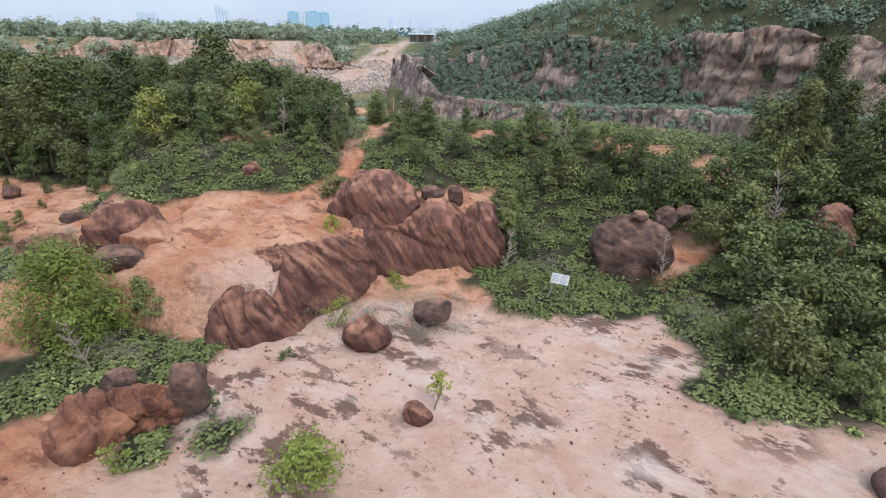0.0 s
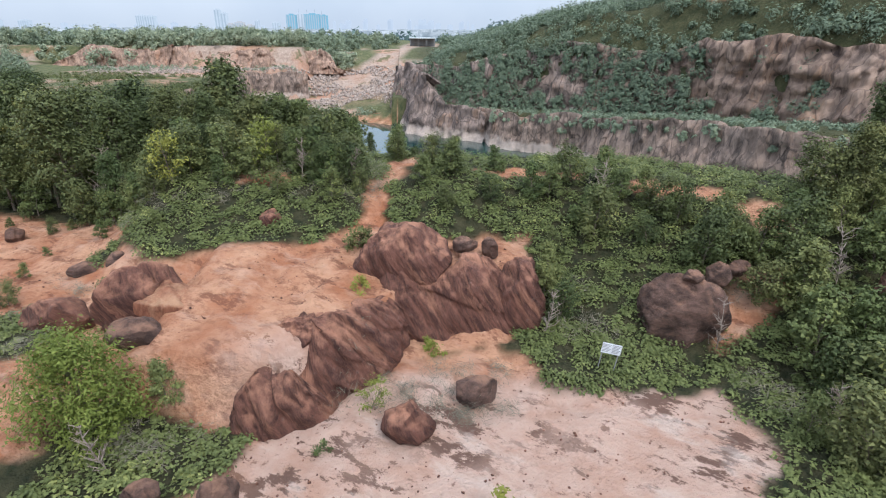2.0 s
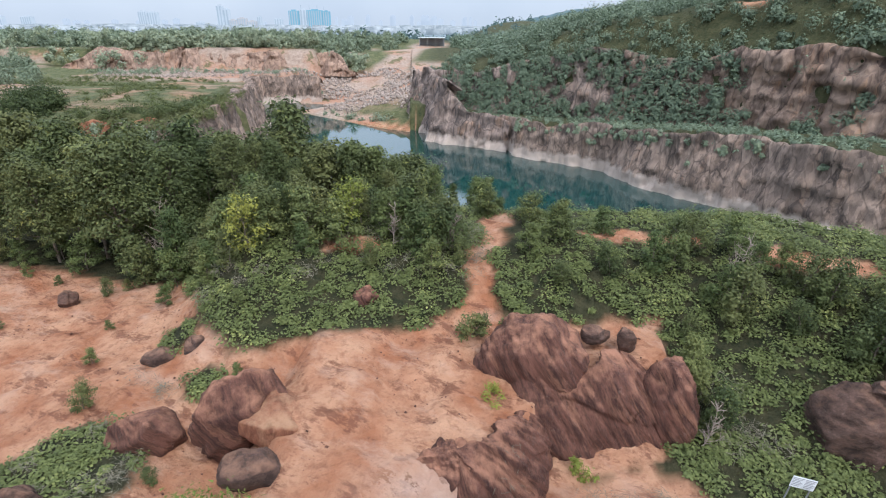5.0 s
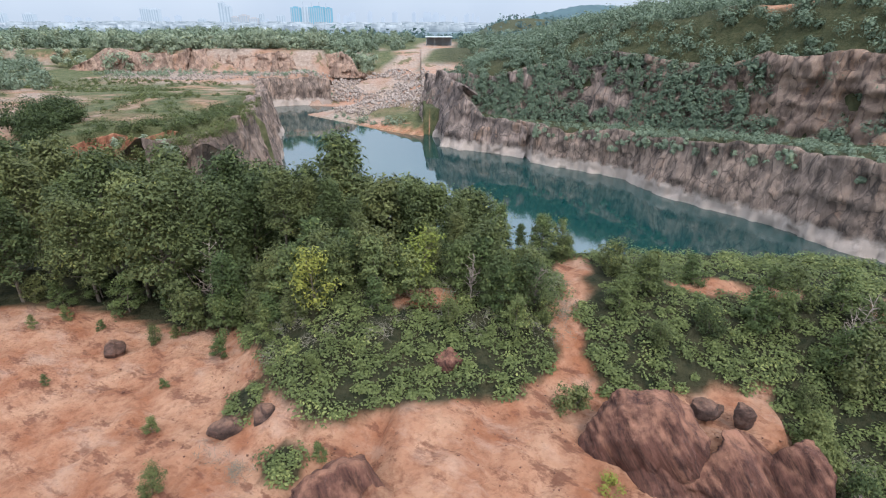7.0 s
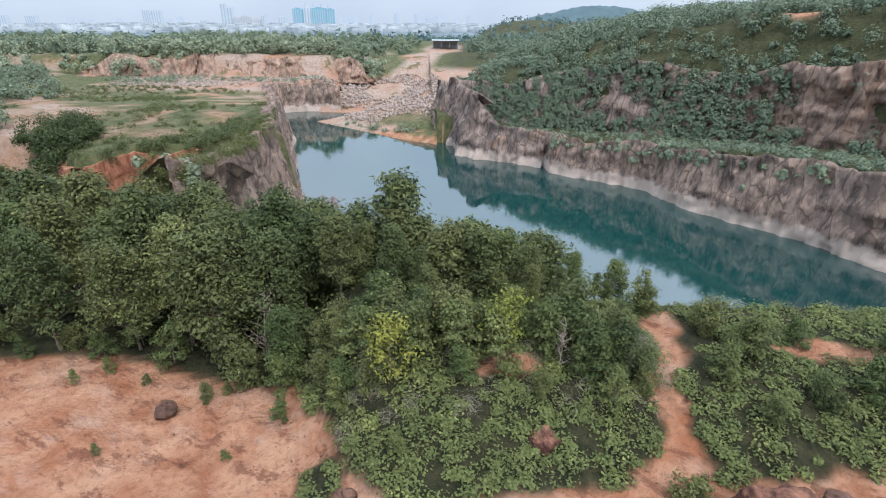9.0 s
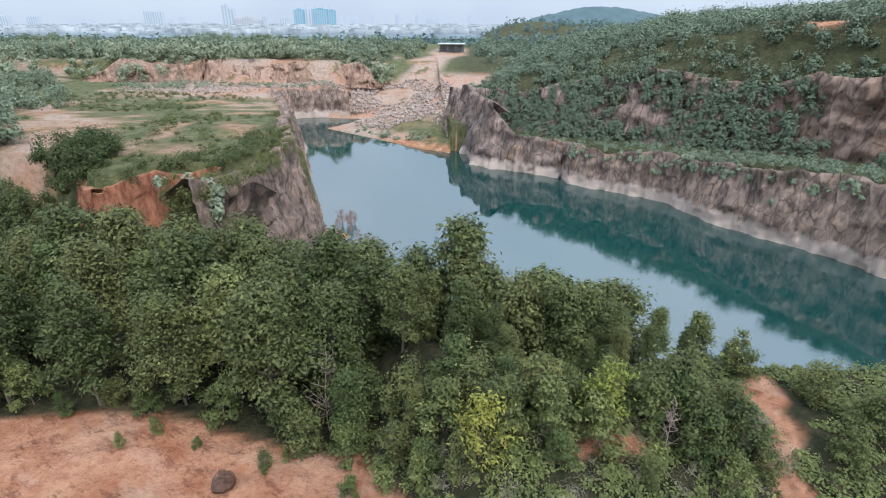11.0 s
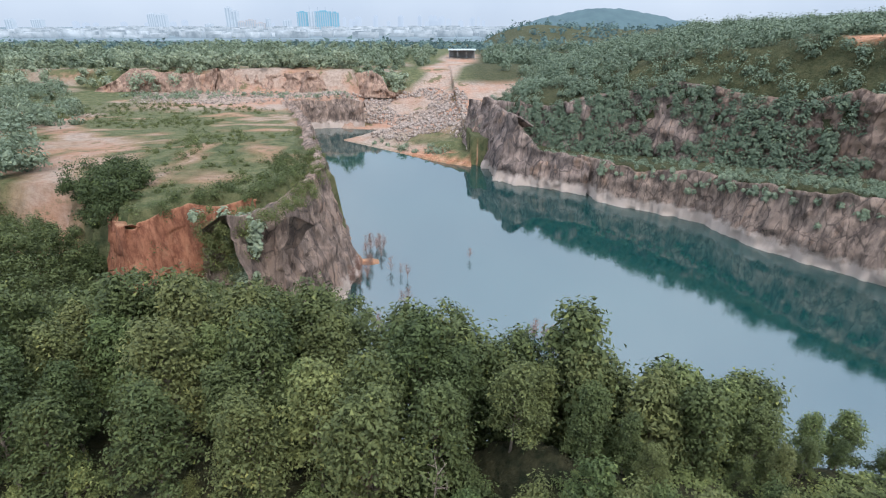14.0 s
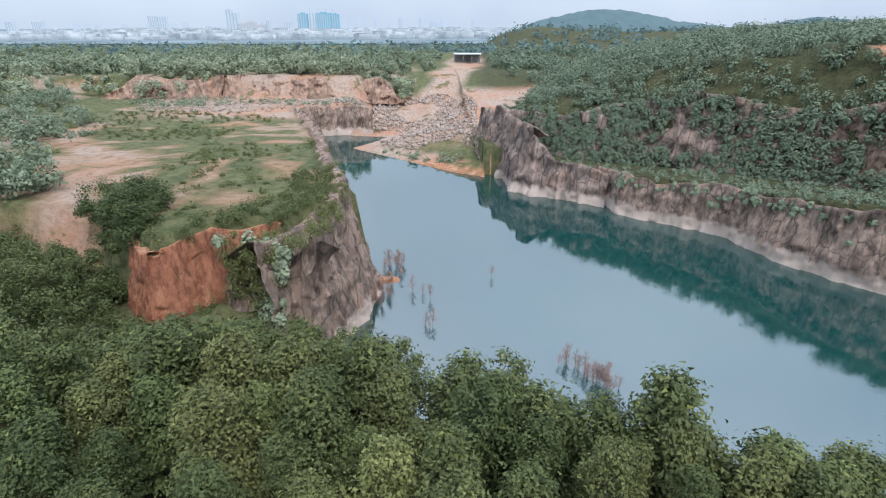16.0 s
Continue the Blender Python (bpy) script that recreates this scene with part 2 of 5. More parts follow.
def ground_material():
    m, n, l = material("bare_soil_and_turf")
    p = place(n)
    a = n.new("ShaderNodeAttribute")
    a.attribute_name = "cover"
    s = n.new("ShaderNodeSeparateColor")
    l.new(a.outputs["Color"], s.inputs["Color"])
    orange = mix_rgb(n, l, noise_of(n, l, p, 0.45), (0.40, 0.16, 0.08), (0.60, 0.335, 0.205))
    orange = mix_rgb(n, l, times(n, l, noise_of(n, l, p, 2.6, 8, 0.7, 0.48, 0.72), 0.75), orange, (0.24, 0.09, 0.05))
    down = stretched(n, l, stretched(n, l, p, 1, 1, 1, 0.5), 0.55, 1.25, 1)
    orange = mix_rgb(n, l, times(n, l, noise_of(n, l, down, 1.0, 9, 0.72, 0.54, 0.60), 0.75), orange, (0.20, 0.08, 0.048))
    orange = mix_rgb(n, l, times(n, l, noise_of(n, l, down, 0.6, 7, 0.65, 0.52, 0.66), 0.6), orange, (0.60, 0.38, 0.27))
    pink = mix_rgb(n, l, noise_of(n, l, p, 0.7, 7, 0.65), (0.50, 0.30, 0.215), (0.60, 0.42, 0.335))
    along = stretched(n, l, stretched(n, l, p, 1, 1, 1, 0.62), 0.62, 1.15, 1)
    streaks = noise_of(n, l, along, 0.95, 12, 0.74, 0.53, 0.56)
    where = noise_of(n, l, p, 0.22, 2, 0.5, 0.42, 0.54)
    pink = mix_rgb(n, l, times(n, l, times(n, l, streaks, where), 0.95), pink, (0.16, 0.09, 0.065))
    pink = mix_rgb(n, l, times(n, l, noise_of(n, l, p, 1.7, 8, 0.7, 0.60, 0.64), 0.75), pink, (0.2, 0.11, 0.08))
    pink = mix_rgb(n, l, times(n, l, noise_of(n, l, along, 0.5, 5, 0.6, 0.56, 0.66), 0.6), pink, (0.66, 0.53, 0.45))
    scree = mix_rgb(n, l, noise_of(n, l, p, 0.9, 8, 0.75, 0.3, 0.7), (0.22, 0.15, 0.11), (0.52, 0.40, 0.32))
    scree = mix_rgb(n, l, times(n, l, noise_of(n, l, p, 0.06, 4, 0.6, 0.45, 0.6), 0.7), scree, (0.42, 0.20, 0.115))
    scree = mix_rgb(n, l, times(n, l, noise_of(n, l, p, 0.12, 6, 0.7, 0.56, 0.62), 0.8), scree, (0.10, 0.11, 0.05))
    turf = mix_rgb(n, l, noise_of(n, l, p, 0.5, 8, 0.7), (0.05, 0.07, 0.026), (0.17, 0.16, 0.075))
    # a darker brown-green turf, blended in by the cover's alpha
    dark_turf = mix_rgb(n, l, noise_of(n, l, p, 1.5, 8, 0.7), (0.018, 0.024, 0.010), (0.07, 0.062, 0.03))
    turf = mix_rgb(n, l, a.outputs["Alpha"], turf, dark_turf)
    c = mix_rgb(n, l, s.outputs["Green"], orange, pink)
    c = mix_rgb(n, l, s.outputs["Blue"], c, scree)
    c = mix_rgb(n, l, s.outputs["Red"], c, turf)
    fine = times(n, l, noise_of(n, l, p, 5.0, 10, 0.75, 0.2, 0.8), times(n, l, noise_of(n, l, p, 1.0, 6, 0.65, 0.25, 0.75), 2.5), "ADD")
    finish(n, l, c, 0.9, fine, 0.14, 0.2)
    return m


def rock_material(name, dark, light, soil, strike=(3.0, 0.5, 0.5), turn=0.3, soil_amount=0.5, settle=0.6, band=False, cracks=0.0, size=1.3, lean=0.0):
    m, n, l = material(name)
    p = place(n)
    v = stretched(n, l, stretched(n, l, p, 1, 1, 1, turn, lean), *strike)
    grain = noise_of(n, l, v, size, 12, 0.74, 0.40, 0.62)
    c = mix_rgb(n, l, grain, dark, light)
    c = mix_rgb(n, l, times(n, l, noise_of(n, l, v, size * 0.55, 8, 0.72, 0.53, 0.66), soil_amount), c, soil)
    c = mix_rgb(n, l, times(n, l, noise_of(n, l, p, 3.5, 6, 0.7, 0.6, 0.75), 0.22), c, (0.42, 0.36, 0.31))
    g = n.new("ShaderNodeNewGeometry")
    sp = n.new("ShaderNodeSeparateXYZ")
    l.new(g.outputs["Normal"], sp.inputs["Vector"])
    upward = n.new("ShaderNodeMapRange")
    upward.inputs["From Min"].default_value, upward.inputs["From Max"].default_value = 0.55, 0.95
    l.new(sp.outputs["Z"], upward.inputs["Value"])
    c = mix_rgb(n, l, times(n, l, times(n, l, upward.outputs["Result"], noise_of(n, l, p, 1.1, 7, 0.7, 0.4, 0.6)), settle), c, tuple(min(0.6, v * 1.25) for v in soil))
    if cracks:
        vo = n.new("ShaderNodeTexVoronoi")
        vo.feature = "DISTANCE_TO_EDGE"
        vo.inputs["Scale"].default_value = cracks
        l.new(stretched(n, l, p, 1, 1, 0.4), vo.inputs["Vector"])
        joint = n.new("ShaderNodeMapRange")
        joint.inputs["From Min"].default_value, joint.inputs["From Max"].default_value = 0.07, 0.0
        l.new(vo.outputs["Distance"], joint.inputs["Value"])
        c = mix_rgb(n, l, times(n, l, joint.outputs["Result"], 0.8), c, tuple(v * 0.6 for v in dark))
        # blocks of differing tone between the joints
        for k, amount in ((1.0, 0.55), (3.1, 0.45)):
            cell = n.new("ShaderNodeTexVoronoi")
            cell.inputs["Scale"].default_value = cracks * k
            l.new(stretched(n, l, p, 1, 1, 0.45), cell.inputs["Vector"])
            tone = n.new("ShaderNodeSeparateColor")
            l.new(cell.outputs["Color"], tone.inputs["Color"])
            pick = n.new("ShaderNodeMapRange")
            pick.inputs["From Min"].default_value, pick.inputs["From Max"].default_value = 0.45, 0.95
            l.new(tone.outputs["Red"], pick.inputs["Value"])
            c = mix_rgb(n, l, times(n, l, pick.outputs["Result"], amount), c, dark)
            pale = n.new("ShaderNodeMapRange")
            pale.inputs["From Min"].default_value, pale.inputs["From Max"].default_value = 0.55, 0.95
            l.new(tone.outputs["Green"], pale.inputs["Value"])
            c = mix_rgb(n, l, times(n, l, pale.outputs["Result"], amount * 0.6), c, tuple(min(0.6, v * 1.15) for v in light))
    if band:
        sz = n.new("ShaderNodeSeparateXYZ")
        l.new(p, sz.inputs["Vector"])
        lowest = n.new("ShaderNodeMapRange")
        lowest.inputs["From Min"].default_value, lowest.inputs["From Max"].default_value = WATER + 2.2, WATER + 1.2
        l.new(times(n, l, sz.outputs["Z"], times(n, l, noise_of(n, l, p, 0.5, 4, 0.6), 1.2), "SUBTRACT"), lowest.inputs["Value"])
        c = mix_rgb(n, l, times(n, l, lowest.outputs["Result"], 0.9), c, (0.56, 0.45, 0.38))
    finish(n, l, c, 0.8, noise_of(n, l, v, size * 2.2, 12, 0.78, 0.25, 0.75), 0.2 / size, 0.3)
    return m


def leaf_material(name, low, high, young, young_share=0.15, relief=0.12):
    m, n, l = material(name)
    g, i = n.new("ShaderNodeNewGeometry"), n.new("ShaderNodeObjectInfo")
    clump = times(n, l, noise_of(n, l, g.outputs["Position"], 0.9, 4, 0.6, 0.35, 0.65), 0.4)
    speck = times(n, l, noise_of(n, l, g.outputs["Position"], 0.6 / relief, 5, 0.75, 0.38, 0.62), 0.35)
    clump = times(n, l, clump, speck, "ADD")
    c = mix_rgb(n, l, times(n, l, clump, times(n, l, g.outputs["Random Per Island"], 0.5), "ADD"), low, high)
    pick = n.new("ShaderNodeMapRange")
    pick.inputs["From Min"].default_value, pick.inputs["From Max"].default_value = 1 - young_share, 1.0
    pat = noise_of(n, l, g.outputs["Position"], 0.45, 3, 0.6, 0.4, 0.6)
    l.new(times(n, l, pat, g.outputs["Random Per Island"]), pick.inputs["Value"])
    c = mix_rgb(n, l, pick.outputs["Result"], c, young)
    hsv = n.new("ShaderNodeHueSaturation")
    l.new(c, hsv.inputs["Color"])
    rr = n.new("ShaderNodeMapRange")
    rr.inputs["To Min"].default_value, rr.inputs["To Max"].default_value = 0.75, 1.3
    l.new(i.outputs["Random"], rr.inputs["Value"])
    l.new(rr.outputs["Result"], hsv.inputs["Value"])
    hue = n.new("ShaderNodeMapRange")
    hue.inputs["To Min"].default_value, hue.inputs["To Max"].default_value = 0.51, 0.458
    l.new(i.outputs["Random"], hue.inputs["Value"])
    l.new(hue.outputs["Result"], hsv.inputs["Hue"])
    b, t, mx, o = n.new("ShaderNodeBsdfPrincipled"), n.new("ShaderNodeBsdfTranslucent"), n.new("ShaderNodeMixShader"), n.new("ShaderNodeOutputMaterial")
    l.new(hsv.outputs["Color"], b.inputs["Base Color"])
    l.new(hsv.outputs["Color"], t.inputs["Color"])
    b.inputs["Roughness"].default_value, b.inputs["Specular IOR Level"].default_value = 0.6, 0.2
    k = n.new("ShaderNodeBump")
    k.inputs["Distance"].default_value, k.inputs["Strength"].default_value = relief, 0.3
    l.new(noise_of(n, l, g.outputs["Position"], 0.55 / relief, 6, 0.75, 0.3, 0.7), k.inputs["Height"])
    l.new(k.outputs["Normal"], b.inputs["Normal"])
    mx.inputs[0].default_value = 0.16
    l.new(b.outputs["BSDF"], mx.inputs[1])
    l.new(t.outputs["BSDF"], mx.inputs[2])
    l.new(mx.outputs[0], o.inputs["Surface"])
    return m


def plain(name, colour, rough=0.7, vary=0.25, scale=2.0, spec=0.3):
    m, n, l = material(name)
    p = place(n)
    c = mix_rgb(n, l, noise_of(n, l, p, scale, 6, 0.65), tuple(v * (1 - vary) for v in colour), tuple(min(1, v * (1 + vary)) for v in colour))
    finish(n, l, c, rough, noise_of(n, l, p, scale * 4, 6, 0.7), 0.01, spec)
    return m


def water_material():
    m, n, l = material("quarry_water")
    p = place(n)
    c = mix_rgb(n, l, noise_of(n, l, p, 0.02, 3, 0.5), (0.004, 0.036, 0.035), (0.006, 0.048, 0.045))
    b = finish(n, l, c, 0.02, None, 0.02, 0.5)
    ripple = noise_of(n, l, p, 1.6, 4, 0.6, 0.2, 0.8)
    k = n.new("ShaderNodeBump")
    k.inputs["Distance"].default_value, k.inputs["Strength"].default_value = 0.004, 0.5
    l.new(ripple, k.inputs["Height"])
    l.new(k.outputs["Normal"], b.inputs["Normal"])
    b.inputs["IOR"].default_value = 2.8
    return m


M_GROUND = ground_material()
M_WATER = water_material()
M_ROCK = rock_material("brown_striated_rock", (0.065, 0.028, 0.021), (0.215, 0.095, 0.066), (0.46, 0.22, 0.135), (3.6, 0.8, 0.5), 0.2, 0.55, 0.8, lean=0.6)
M_DARK = rock_material("dark_weathered_boulder", (0.055, 0.033, 0.026), (0.18, 0.105, 0.08), (0.36, 0.19, 0.12), (1, 1, 1.6), 0.2, 0.3)
M_RED = rock_material("red_soil_rock", (0.18, 0.065, 0.036), (0.42, 0.18, 0.10), (0.54, 0.29, 0.17), (1.2, 1, 0.4), 0.1, 0.6)
M_CLIFF = rock_material("pale_quarry_face", (0.095, 0.07, 0.058), (0.44, 0.315, 0.245), (0.52, 0.31, 0.20), (1.0, 1.0, 0.3), 0.0, 0.6, 0.12, True, 0.55, 0.55)
M_GREY = rock_material("dark_quarry_face", (0.07, 0.055, 0.05), (0.42, 0.31, 0.255), (0.50, 0.30, 0.19), (0.9, 0.9, 0.35), 0.0, 0.75, 0.15, True, 0.4, 0.4)
M_ORANGE = rock_material("orange_quarry_face", (0.19, 0.12, 0.09), (0.50, 0.34, 0.25), (0.52, 0.29, 0.185), (1.0, 1.0, 0.3), 0.0, 0.7, 0.5, False, 0.4, 0.3)
M_RUST = rock_material("rusty_soil_rock", (0.10, 0.04, 0.026), (0.28, 0.115, 0.068), (0.44, 0.20, 0.11), (1.2, 1, 0.5), 0.1, 0.7, 0.6)
M_LEAF = leaf_material("tree_leaves", (0.028, 0.042, 0.017), (0.122, 0.150, 0.052), (0.22, 0.24, 0.07), 0.25)
M_SHRUB = leaf_material("shrub_leaves", (0.036, 0.054, 0.020), (0.150, 0.190, 0.064), (0.25, 0.29, 0.095), 0.35)
M_BRIGHT = leaf_material("light_green_leaves", (0.10, 0.135, 0.024), (0.205, 0.245, 0.05), (0.26, 0.30, 0.07), 0.3)
# haze over hill and far woods is mixed into this leaf colour: paler, bluer
M_HAZED_WOODS = leaf_material("hazed_woods_leaves", (0.095, 0.135, 0.095), (0.250, 0.305, 0.195), (0.30, 0.34, 0.19), 0.25, 0.35)
M_BARK = plain("grey_bark", (0.16, 0.13, 0.10), 0.9, 0.35, 6)
M_TWIG = plain("dry_twigs", (0.30, 0.24, 0.20), 0.9, 0.3, 6)


# ---- mesh helpers ----
def mesh_of(name, verts, faces, mat=None, smooth=False):
    """A mesh from arrays: verts (n, 3), faces (m, 3 or 4)."""
    verts, faces = np.asarray(verts, np.float32), np.asarray(faces, np.int32)
    me = bpy.data.meshes.new(name)
    k = faces.shape[1]
    me.vertices.add(len(verts))
    me.vertices.foreach_set("co", verts.ravel())
    me.loops.add(faces.size)
    me.loops.foreach_set("vertex_index", faces.ravel())
    me.polygons.add(len(faces))
    me.polygons.foreach_set("loop_start", np.arange(0, faces.size, k, dtype=np.int32))
    if smooth:
        me.polygons.foreach_set("use_smooth", np.ones(len(faces), bool))
    me.update(calc_edges=True)
    if mat:
        me.materials.append(mat)
    return me


def part(name, me, parent, label=""):
    ob = new(name, me)
    ob.parent = parent
    return tagged(ob, label=label)


def grid_faces(nu, nv, wrap=False):
    i = np.arange(nu if wrap else nu - 1)[:, None]
    j = np.arange(nv - 1)[None, :]
    i2 = (i + 1) % nu
    return np.stack([i * nv + j, i2 * nv + j, i2 * nv + j + 1, i * nv + j + 1], -1).reshape(-1, 4)


def leaves(rng, centres, normals, length, width):
    """Small pointed leaves, each folded along its rib."""
    n = len(centres)
    normals = normals / (np.linalg.norm(normals, axis=1, keepdims=True) + 1e-9)
    side = np.cross(normals, rng.normal(size=(n, 3)))
    side /= np.linalg.norm(side, axis=1, keepdims=True) + 1e-9
    ahead = np.cross(side, normals)
    size = rng.uniform(0.7, 1.3, (n, 1))
    le, wi = length * size * 0.5, width * size * 0.5
    droop = normals * wi * 0.5
    v = np.stack([centres - ahead * le, centres + side * wi - droop, centres + ahead * le, centres - side * wi - droop], 1)
    f = np.arange(n * 4).reshape(n, 4)
    return v.reshape(-1, 3), f


def leaflets(rng, centres, normals, length, width):
    """Small three-cornered leaf sprays."""
    n = len(centres)
    normals = normals / (np.linalg.norm(normals, axis=1, keepdims=True) + 1e-9)
    side = np.cross(normals, rng.normal(size=(n, 3)))
    side /= np.linalg.norm(side, axis=1, keepdims=True) + 1e-9
    ahead = np.cross(side, normals)
    size = rng.uniform(0.6, 1.4, (n, 1)) * 0.5
    v = np.stack([centres + ahead * length * size, centres + (side * width - ahead * length) * size, centres - (side * width + ahead * length) * size], 1)
    return v.reshape(-1, 3), np.arange(n * 3).reshape(n, 3)


def joined(pieces):
    vs, fs, at = [], [], 0
    for v, f in pieces:
        vs.append(v)
        fs.append(f + at)
        at += len(v)
    return np.concatenate(vs), np.concatenate(fs)


def tube(points, radii, sides=6):
    points = np.asarray(points, float)
    ahead = np.gradient(points, axis=0)
    ahead /= np.linalg.norm(ahead, axis=1, keepdims=True) + 1e-9
    a = np.cross(ahead, [0.3, 0.9, 0.2])
    a /= np.linalg.norm(a, axis=1, keepdims=True) + 1e-9
    b = np.cross(ahead, a)
    ang = np.linspace(0, 2 * np.pi, sides, endpoint=False)
    ring = points[None] + (np.cos(ang)[:, None, None] * a[None] + np.sin(ang)[:, None, None] * b[None]) * np.asarray(radii)[None, :, None]
    return ring.reshape(-1, 3), grid_faces(sides, len(points), True)


def thing(name, x, y, z, label, category, group="", turn=0.0):
    e = new(name)
    e.matrix_world = pose(x, y, z, 0, 0, turn)
    return tagged(e, label, category, group)


# ---- ground and water ----
def spread(lo, hi, fine, middle, grow, lo_end, hi_end, cap):
    a = list(np.arange(lo, hi, fine))
    s, x = fine, hi
    while x < hi_end:
        a.append(x)
        s = min(s * grow, cap) if x < middle else s * 1.1
        x += s
    s, x, b = fine, lo, []
    while x > lo_end:
        s = min(s * grow, cap) if abs(x) < middle else s * 1.1
        x -= s
        b.append(x)
    return np.array(b[::-1] + a + [hi_end])


def build_ground():
    gx = spread(-22, 13, 0.25, 150, 1.08, -4200, 4200, 2.0)
    gy = spread(9, 34, 0.25, 265, 1.07, -900, 4700, 1.8)
    X, Y = np.meshgrid(gx, gy, indexing="ij")
    x, y = X.ravel(), Y.ravel()
    z = height(x, y)
    me = mesh_of("ground", np.stack([x, y, z], 1), grid_faces(len(gx), len(gy)), M_GROUND, True)
    b = bare(x, y)
    near = sstep(46, 40, y)
    sand = sstep(-0.1, 0.25, fbm(x * 0.045, y * 0.045, 0, 51, 4)) * sstep(64, 70, y) * sstep(-40, -50, x)
    track = away([(-77.5, 86), (-84, 102), (-82, 112), (-105, 131), (-120, 150), (-134, 185)], x, y)
    spur = away([(-64, 87), (-63.7, 96), (-66, 112), (-82, 112)], x, y)
    sand = np.maximum(sand * 0.85 * sstep(-0.1, 0.3, vnoise(x * 0.2, y * 0.2, 0, 55)), sstep(4.5, 2.0, np.minimum(track, spur + 2.2) + 1.5 * vnoise(x * 0.3, y * 0.3, 0, 54)))
    sand = np.maximum(sand, 0.9 * sstep(9, 3, np.hypot(x + 88, (y - 116) * 0.8) + 2 * vnoise(x * 0.3, y * 0.3, 0, 56)))
    north = sstep(185, 205, y) * sstep(8, -5, x - (y - 190) * 0.25) * sstep(-150, -110, x) * (1 - sstep(255, 268, y + 6 * vnoise(x * 0.06, 3, 0, 61)))
    road = sstep(14, 6, np.abs(x + 30 - (y - 260) * 0.12) + 5 * vnoise(x * 0.08, y * 0.05, 0, 62)) * sstep(235, 250, y) * (1 - sstep(400, 430, y))
    beach = sstep(1.2, 0.2, np.abs(z - WATER - 0.6)) * sstep(60, 70, y)
    scar = sstep(7, 4, np.hypot(x - 65, y - 138) + 1.5 * vnoise(x * 0.4, y * 0.4, 0, 63))
    soil = np.maximum.reduce([b * near, scar, sand * 0.9, north, road, beach])
    pink = sstep(20.5, 19, y) * sstep(-11, -7, x) * near
    scree = np.maximum.reduce([sstep(175, 190, y), road, sand])
    col = np.stack([1 - soil, pink, scree * (1 - near), np.maximum(sstep(66, 58, y), 0.7 * sstep(-25, -8, x) * sstep(66, 80, y))], 1).astype(np.float32)
    at = me.attributes.new("cover", "FLOAT_COLOR", "POINT")
    at.data.foreach_set("color", col.ravel())
    tagged(new("ground", me), "bare orange soil and turf of an old quarry", "ground", kind="structure")


build_ground()
me = mesh_of("water", [(-110, 36, WATER), (130, 36, WATER), (130, 232, WATER), (-110, 232, WATER)], [[0, 1, 2, 3]], M_WATER)
tagged(new("water", me), "still teal quarry lake that mirrors the sky", "lake", kind="structure")


# ---- quarry faces ----
M_SCAR = rock_material("orange_scarred_face", (0.11, 0.075, 0.062), (0.52, 0.36, 0.27), (0.56, 0.30, 0.16), (0.9, 0.9, 0.3), 0.0, 0.8, 0.15, False, 0.35, 0.3)
def resample(line, step):
    p = np.asarray(line, float)
    s = np.r_[0, np.cumsum(np.hypot(*np.diff(p, axis=0).T))]
    t = np.linspace(0, s[-1], max(3, int(s[-1] / step)))
    return np.stack([np.interp(t, s, p[:, 0]), np.interp(t, s, p[:, 1])], 1), t


